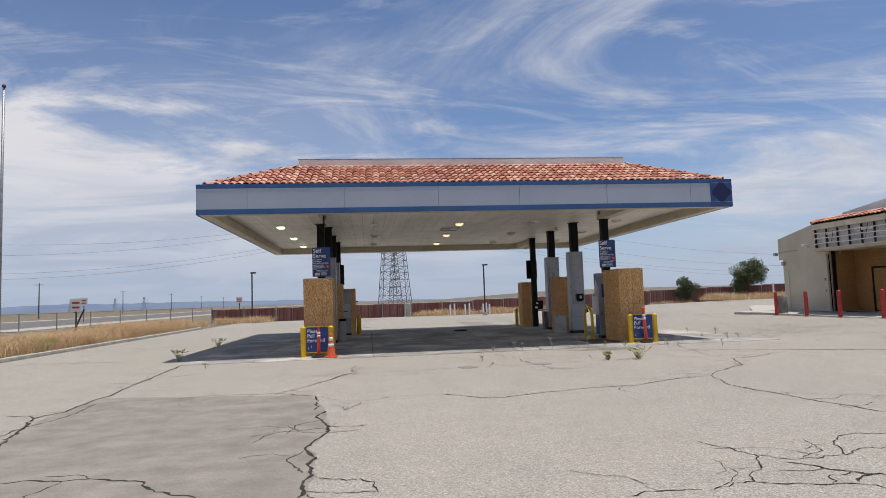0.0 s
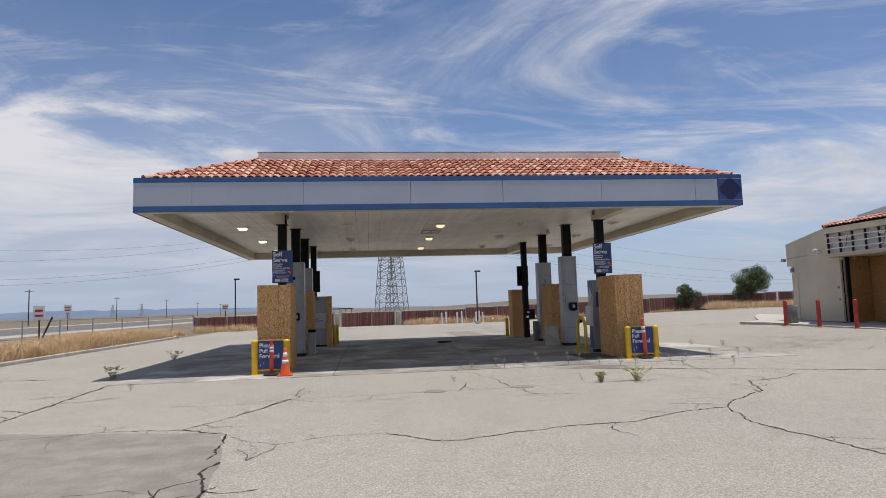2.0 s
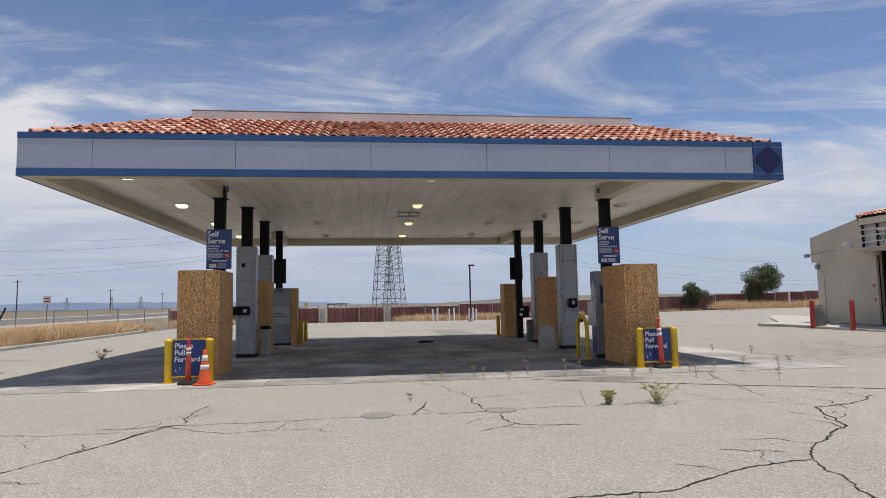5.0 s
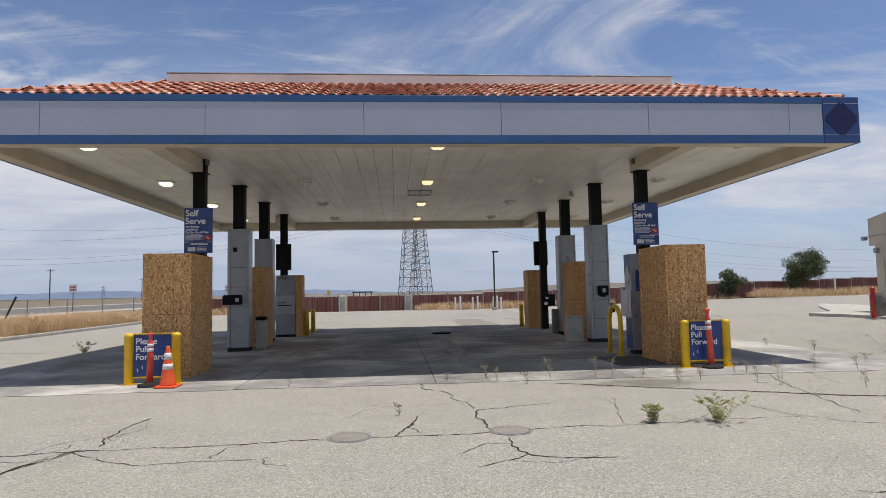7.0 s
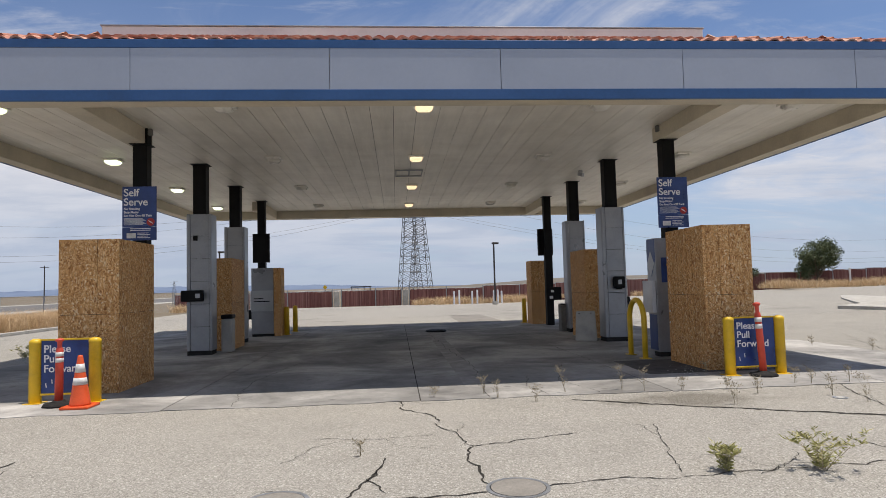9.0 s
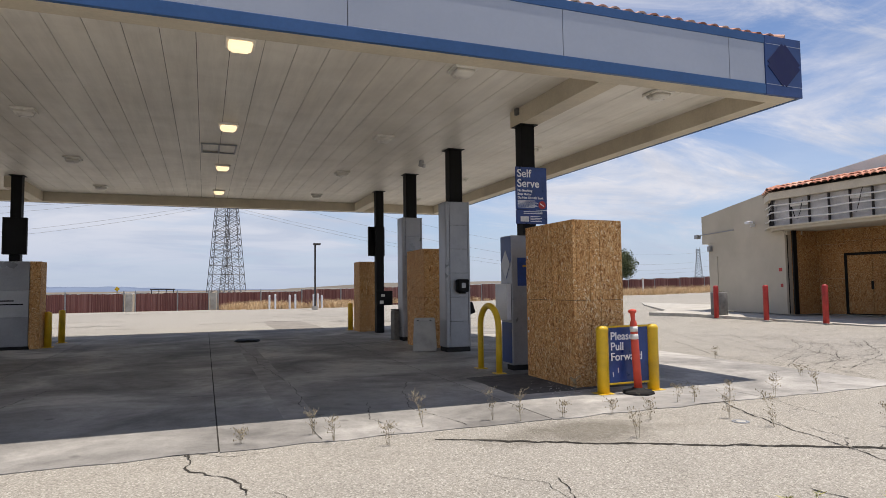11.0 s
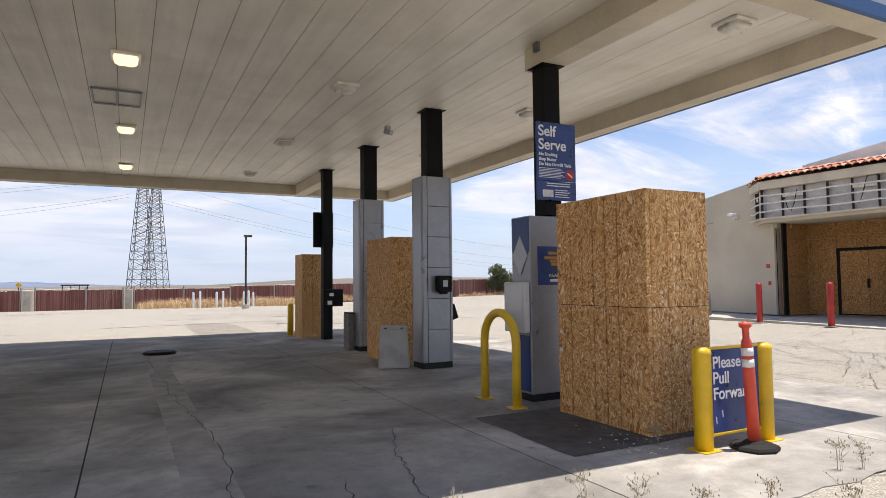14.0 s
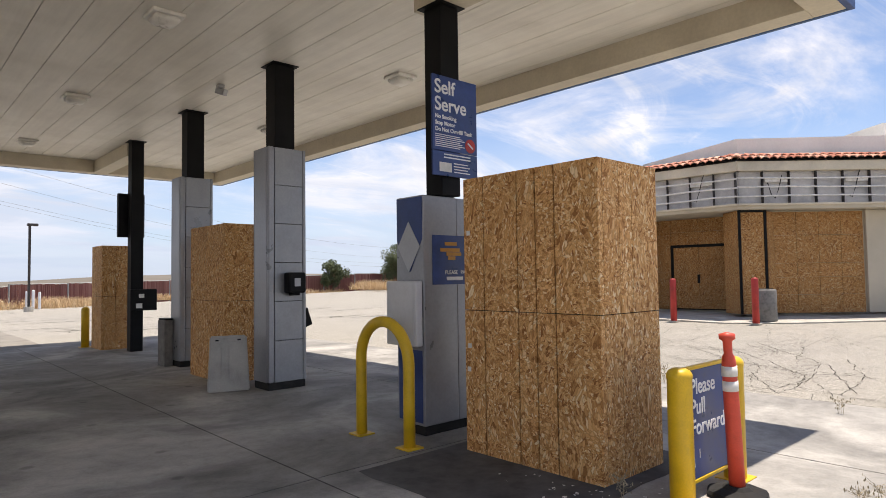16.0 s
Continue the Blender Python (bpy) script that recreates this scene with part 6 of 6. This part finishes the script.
crack_ribbon(bm, [(2.93, 18.16), (2.98, 17.29), (3.27, 16.98), (3.36, 16.53)], 0.0075, rnd, 1)
crack_ribbon(bm, [(13.7, 22.1), (13.83, 21.22), (13.84, 20.24), (15.06, 20.16)], 0.0039, rnd, 1)
crack_ribbon(bm, [(11.98, 20.28), (12.19, 19.7), (12.25, 19.01), (12.41, 18.41)], 0.0041, rnd, 1)
crack_ribbon(bm, [(13.72, 20.75), (12.36, 19.88), (13.84, 19.88), (14.73, 19.28)], 0.0039, rnd, 1)
crack_ribbon(bm, [(15.16, 25.59), (15.19, 24.04), (14.3, 22.22), (14.47, 21.19), (14.22, 20.17)], 0.0039, rnd, 1)
crack_ribbon(bm, [(12.44, 22.42), (12.57, 21.52), (12.62, 20.77), (12.44, 19.68)], 0.0039, rnd, 1)
for _ in range(80):
    x, y, a = rnd.uniform(12.2, 21), rnd.uniform(12, 33), rnd.uniform(-0.9, 0.5)
    ln = rnd.uniform(0.8, 3.2)
    crack_ribbon(bm, [(x, y), (x + ln * 0.5 * math.cos(a), y + ln * 0.5 * math.sin(a)), (x + ln * math.cos(a + 0.5), y + ln * math.sin(a + 0.5))], 0.0035, rnd, 2)
for _ in range(26):
    x, y, a = rnd.uniform(-10, 20), rnd.uniform(34.5, 56), rnd.uniform(-0.3, 0.3)
    ln = rnd.uniform(1.5, 6)
    crack_ribbon(bm, [(x, y), (x + ln * 0.5 * math.cos(a), y + ln * 0.5 * math.sin(a)), (x + ln * math.cos(a), y + ln * math.sin(a))], 0.03, rnd, 1)
for _ in range(5):
    y = 20 + 6 * _
    crack_ribbon(bm, [(-11.5, y), (-9.5, y + 0.3), (-7.2, y - 0.2)], 0.014, rnd, 1)
tagged(part("cracks", bm, JOINT), "dark branching cracks in the asphalt", "crack", kind="stuff")

bm = bmesh.new()
ring = [(-4.62, 8.1), (-4.95, 10.2), (-4.78, 11.95), (-3.0, 11.55), (-1.2, 11.1), (-0.8, 9.6), (-0.67, 8.4), (-0.8, 7.2), (-0.68, 6.2), (-0.62, 5.0), (-0.6, 3.6), (-2.6, 3.4), (-4.3, 4.6), (-4.5, 6.4)]
jag = []
for (ax, ay), (bx, by) in zip(ring, ring[1:] + ring[:1]):
    for k in range(5):
        jag.append((ax + (bx - ax) * k / 5 + rnd.uniform(-0.05, 0.05), ay + (by - ay) * k / 5 + rnd.uniform(-0.05, 0.05)))
bm.faces.new([bm.verts.new((x, y, 0.0035)) for x, y in jag[::-1]])
bm2 = bmesh.new()
bm2.faces.new([bm2.verts.new((x, y, 0.0035)) for x, y in ((5.45, 34.12), (7.1, 34.12), (7.15, 36.0), (7.05, 40.4), (5.5, 40.9), (5.4, 37.0))])
tagged(part("asphalt_strip", bm2, PATCH), "darker asphalt strip behind the forecourt", "patch", kind="structure")
tagged(part("asphalt_patch", bm, PATCH), "darker smooth patch of old asphalt", "patch", kind="structure")
for x, y, r_ in ((2.06, 14.2, 0.20), (3.78, 14.25, 0.20), (8.25, 16.95, 0.05)):
    t = thing("valve_cover", (x, y, rise(x)), "small round grey metal cover set in the asphalt", "cover", "valve covers")
    part("lid", lathe(bmesh.new(), [(r_, 0.0), (r_, 0.007), (r_ - 0.01, 0.009), (0.0, 0.009)], 24), PATCH if x < 8 else KERB, t)
    part("rim", lathe(bmesh.new(), [(r_ + 0.035, 0.0), (r_ + 0.035, 0.006), (r_ + 0.005, 0.006), (r_ + 0.005, 0.0)], 24), GALV, t)

# ---- weeds ----
def weed(x, y, h, r, seed, green, label, stems=18):
    rnd_ = random.Random(seed)
    t = thing("weed", (x, y, rise(x)), label, "weed", "weeds in the cracks")
    bm, lf = bmesh.new(), bmesh.new()
    lean = rnd_.uniform(2.4, 3.9)
    for _ in range(stems if green else 4):
        a = rnd_.uniform(0, 6.283) if green else rnd_.gauss(lean, 0.7)
        k = rnd_.uniform(0.2, 1.0)
        p = [(0.02 * math.cos(a), 0.02 * math.sin(a), -0.01), (r * 0.5 * k * math.cos(a), r * 0.5 * k * math.sin(a), h * 0.55), (r * k * math.cos(a + 0.3), r * k * math.sin(a + 0.3), h * rnd_.uniform(0.7, 1.05))]
        tube(bm, p, 0.0022 if green else 0.0018, 4, 0.0008)
        for q in range(40 if green else 14):
            f = rnd_.uniform(0.08 if green else 0.25, 1.0)
            c_ = Vector(p[1]).lerp(Vector(p[2]), f) if f > 0.5 else Vector(p[0]).lerp(Vector(p[1]), f * 2)
            b = rnd_.uniform(0, 6.283)
            e = c_ + Vector((math.cos(b), math.sin(b), rnd_.uniform(0.1, 0.9))) * (rnd_.uniform(0.02, 0.06) if green else rnd_.uniform(0.02, 0.075))
            if green:
                n_ = Vector((rnd_.gauss(0, 1), rnd_.gauss(0, 1), rnd_.gauss(0, 1))).normalized() * 0.006
                lf.faces.new([lf.verts.new(v) for v in (c_, c_.lerp(e, 0.5) + n_, e, c_.lerp(e, 0.5) - n_)])
            else:
                tube(bm, [c_, e], 0.0014, 3, 0.0007)
                n_ = Vector((rnd_.gauss(0, 1), rnd_.gauss(0, 1), rnd_.gauss(0, 1))).normalized() * 0.005
                lf.faces.new([lf.verts.new(v) for v in (e - n_, e + Vector((0, 0, 0.012)), e + n_, e - Vector((0, 0, 0.012)))])
    part("stem", bm, STALK, t)
    part("foliage", lf, WEED if green else STALK, t)
    return t


weed(6.15, 14.32, 0.29, 0.34, 1, True, "small grey-green weed growing from a crack")
for k, (x, y) in enumerate(((-12.35, 25.6), (-12.15, 21.6))):
    weed(x, y, 0.58, 0.55, 5 + k, True, "low olive bush in the dry verge grass", 110)
weed(5.42, 14.40, 0.19, 0.13, 2, True, "thin green weed growing from a crack")
weed(-5.65, 19.2, 0.34, 0.26, 3, True, "grey-green weed at the slab edge")
weed(-6.0, 25.5, 0.30, 0.4, 4, True, "low dry weed at the slab edge")
for k, (x, y, h) in enumerate(((5.18, 18.02, 0.40), (5.96, 18.02, 0.38), (6.21, 17.89, 0.36), (6.71, 17.86, 0.18), (4.23, 17.83, 0.26), (4.1, 18.16, 0.24), (7.32, 17.83, 0.16), (8.42, 18.04, 0.26), (8.6, 17.95, 0.22), (9.16, 17.96, 0.24), (9.76, 17.85, 0.30), (10.61, 17.92, 0.30), (8.37, 16.62, 0.34), (8.3, 17.12, 0.24), (7.5, 17.4, 0.22), (6.88, 16.83, 0.30), (3.41, 18.05, 0.14), (4.66, 17.5, 0.22), (12.15, 21.27, 0.24), (9.4, 16.2, 0.24), (11.7, 22.4, 0.2), (7.74, 19.2, 0.18), (-4.2, 16.4, 0.16), (2.6, 15.3, 0.12), (11.6, 19.0, 0.2))):
    weed(x, y, h, h * 0.42, 20 + k, False, "dry spindly weed stalk growing from a joint")


# ---- forecourt slabs ----
gx = [-5.25, -3.35, -0.05, 3.21, 6.55, 9.6, 12.2]
gy = [17.82, 21.08, 24.35, 27.6, 30.85, 34.05]
pad = thing("forecourt_slab", (0, 0, 0), "stained concrete forecourt of jointed slabs", "pavement")
pad["kind"] = "structure"
bm = bmesh.new()
bm.faces.new([bm.verts.new(p) for p in ((gx[0] + 0.03, gy[0] + 0.03, 0.0022), (gx[-1] - 0.03, gy[0] + 0.03, 0.0065), (gx[-1] - 0.03, gy[-1] - 0.03, 0.0065), (gx[0] + 0.03, gy[-1] - 0.03, 0.0022))])
part("joint_filler", bm, JOINT, pad)
rnd = random.Random(21)
for i in range(len(gx) - 1):
    for j in range(len(gy) - 1):
        g = 0.007
        bm = bmesh.new()
        x0, x1, y0, y1 = gx[i] + g, gx[i + 1] - g, gy[j] + g, gy[j + 1] - g
        pts = []
        for k in range(9):
            pts.append((x0 + (x1 - x0) * k / 9, y0 + (rnd.uniform(-0.05, 0.04) if j == 0 else 0)))
        pts += [(x1, y0), (x1, y1), (x0, y1)]
        a = [bm.verts.new((x, y, -0.02)) for x, y in pts]
        b = [bm.verts.new((x, y, 0.008)) for x, y in pts]
        bm.faces.new(b)
        for k in range(len(a)):
            bm.faces.new((a[k], a[(k + 1) % len(a)], b[(k + 1) % len(a)], b[k]))
        part("slab", bm, CONCRETE, pad)


def stain(x0, x1, y0, y1, z, mat, name, label):
    bm = bmesh.new()
    pts = []
    for (ax, ay), (bx, by) in (((x0, y0), (x1, y0)), ((x1, y0), (x1, y1)), ((x1, y1), (x0, y1)), ((x0, y1), (x0, y0))):
        for k in range(7):
            pts.append((ax + (bx - ax) * k / 7 + rnd.uniform(-0.02, 0.02), ay + (by - ay) * k / 7 + rnd.uniform(-0.02, 0.02)))
    bm.faces.new([bm.verts.new((x, y, z)) for x, y in pts])
    return tagged(part(name, bm, mat), label, "stain", kind="structure")


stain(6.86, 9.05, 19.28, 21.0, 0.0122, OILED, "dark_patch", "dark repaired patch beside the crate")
stain(3.88, 4.25, 19.0, 29.2, 0.0118, TRENCH, "trench_patch", "darker trench patch across the slabs")
bm = bmesh.new()
for pts in ([(4.12, 17.9), (4.28, 20.9), (3.92, 28.4), (3.9, 29.3)], [(5.6, 17.9), (5.35, 19.1), (5.9, 21.0)], [(0.8, 17.9), (0.6, 20.0), (1.0, 22.5)], [(4.9, 17.9), (4.75, 18.6), (4.98, 19.6)]):
    crack_ribbon(bm, pts, 0.0035, rnd, 0, 0.0125)
tagged(part("slab_cracks", bm, JOINT), "thin dark cracks in the concrete slabs", "crack", kind="stuff")
verts, faces = [], []
for _ in range(70):
    x = 7.6 + abs(rnd.gauss(0, 0.5)) * rnd.choice((1, 1, -0.5))
    y = 19.25 + abs(rnd.gauss(0, 0.35)) * rnd.choice((1, -0.6))
    if x > 7.8 and y > 19.4:
        x = 7.82 - rnd.uniform(0.02, 0.25)
    s, a = rnd.uniform(0.005, 0.017), rnd.uniform(0, 6.28)
    o = len(verts)
    verts += [(x + s * math.cos(a + k * 1.57) * (1.4 if k % 2 else 0.8), y + s * math.sin(a + k * 1.57), 0.0135 + 0.004 * (k == 1)) for k in range(4)]
    faces.append((o, o + 1, o + 2, o + 3))
me = bpy.data.meshes.new("litter_flakes")
me.from_pydata(verts, [], faces)
me.materials.append(REFLECT)
tagged(new("litter_flakes", me), "small pale wood flakes on the slab beside a crate", "litter", kind="stuff")
t = thing("drain_mat", (4.17, 29.85, 0.0085), "black rubber drain cover lying on the slab", "cover")
part("cover", lathe(bmesh.new(), [(0.33, 0), (0.34, 0.03), (0.30, 0.06), (0.22, 0.05), (0.0, 0.055)], 14), BLACK, t)
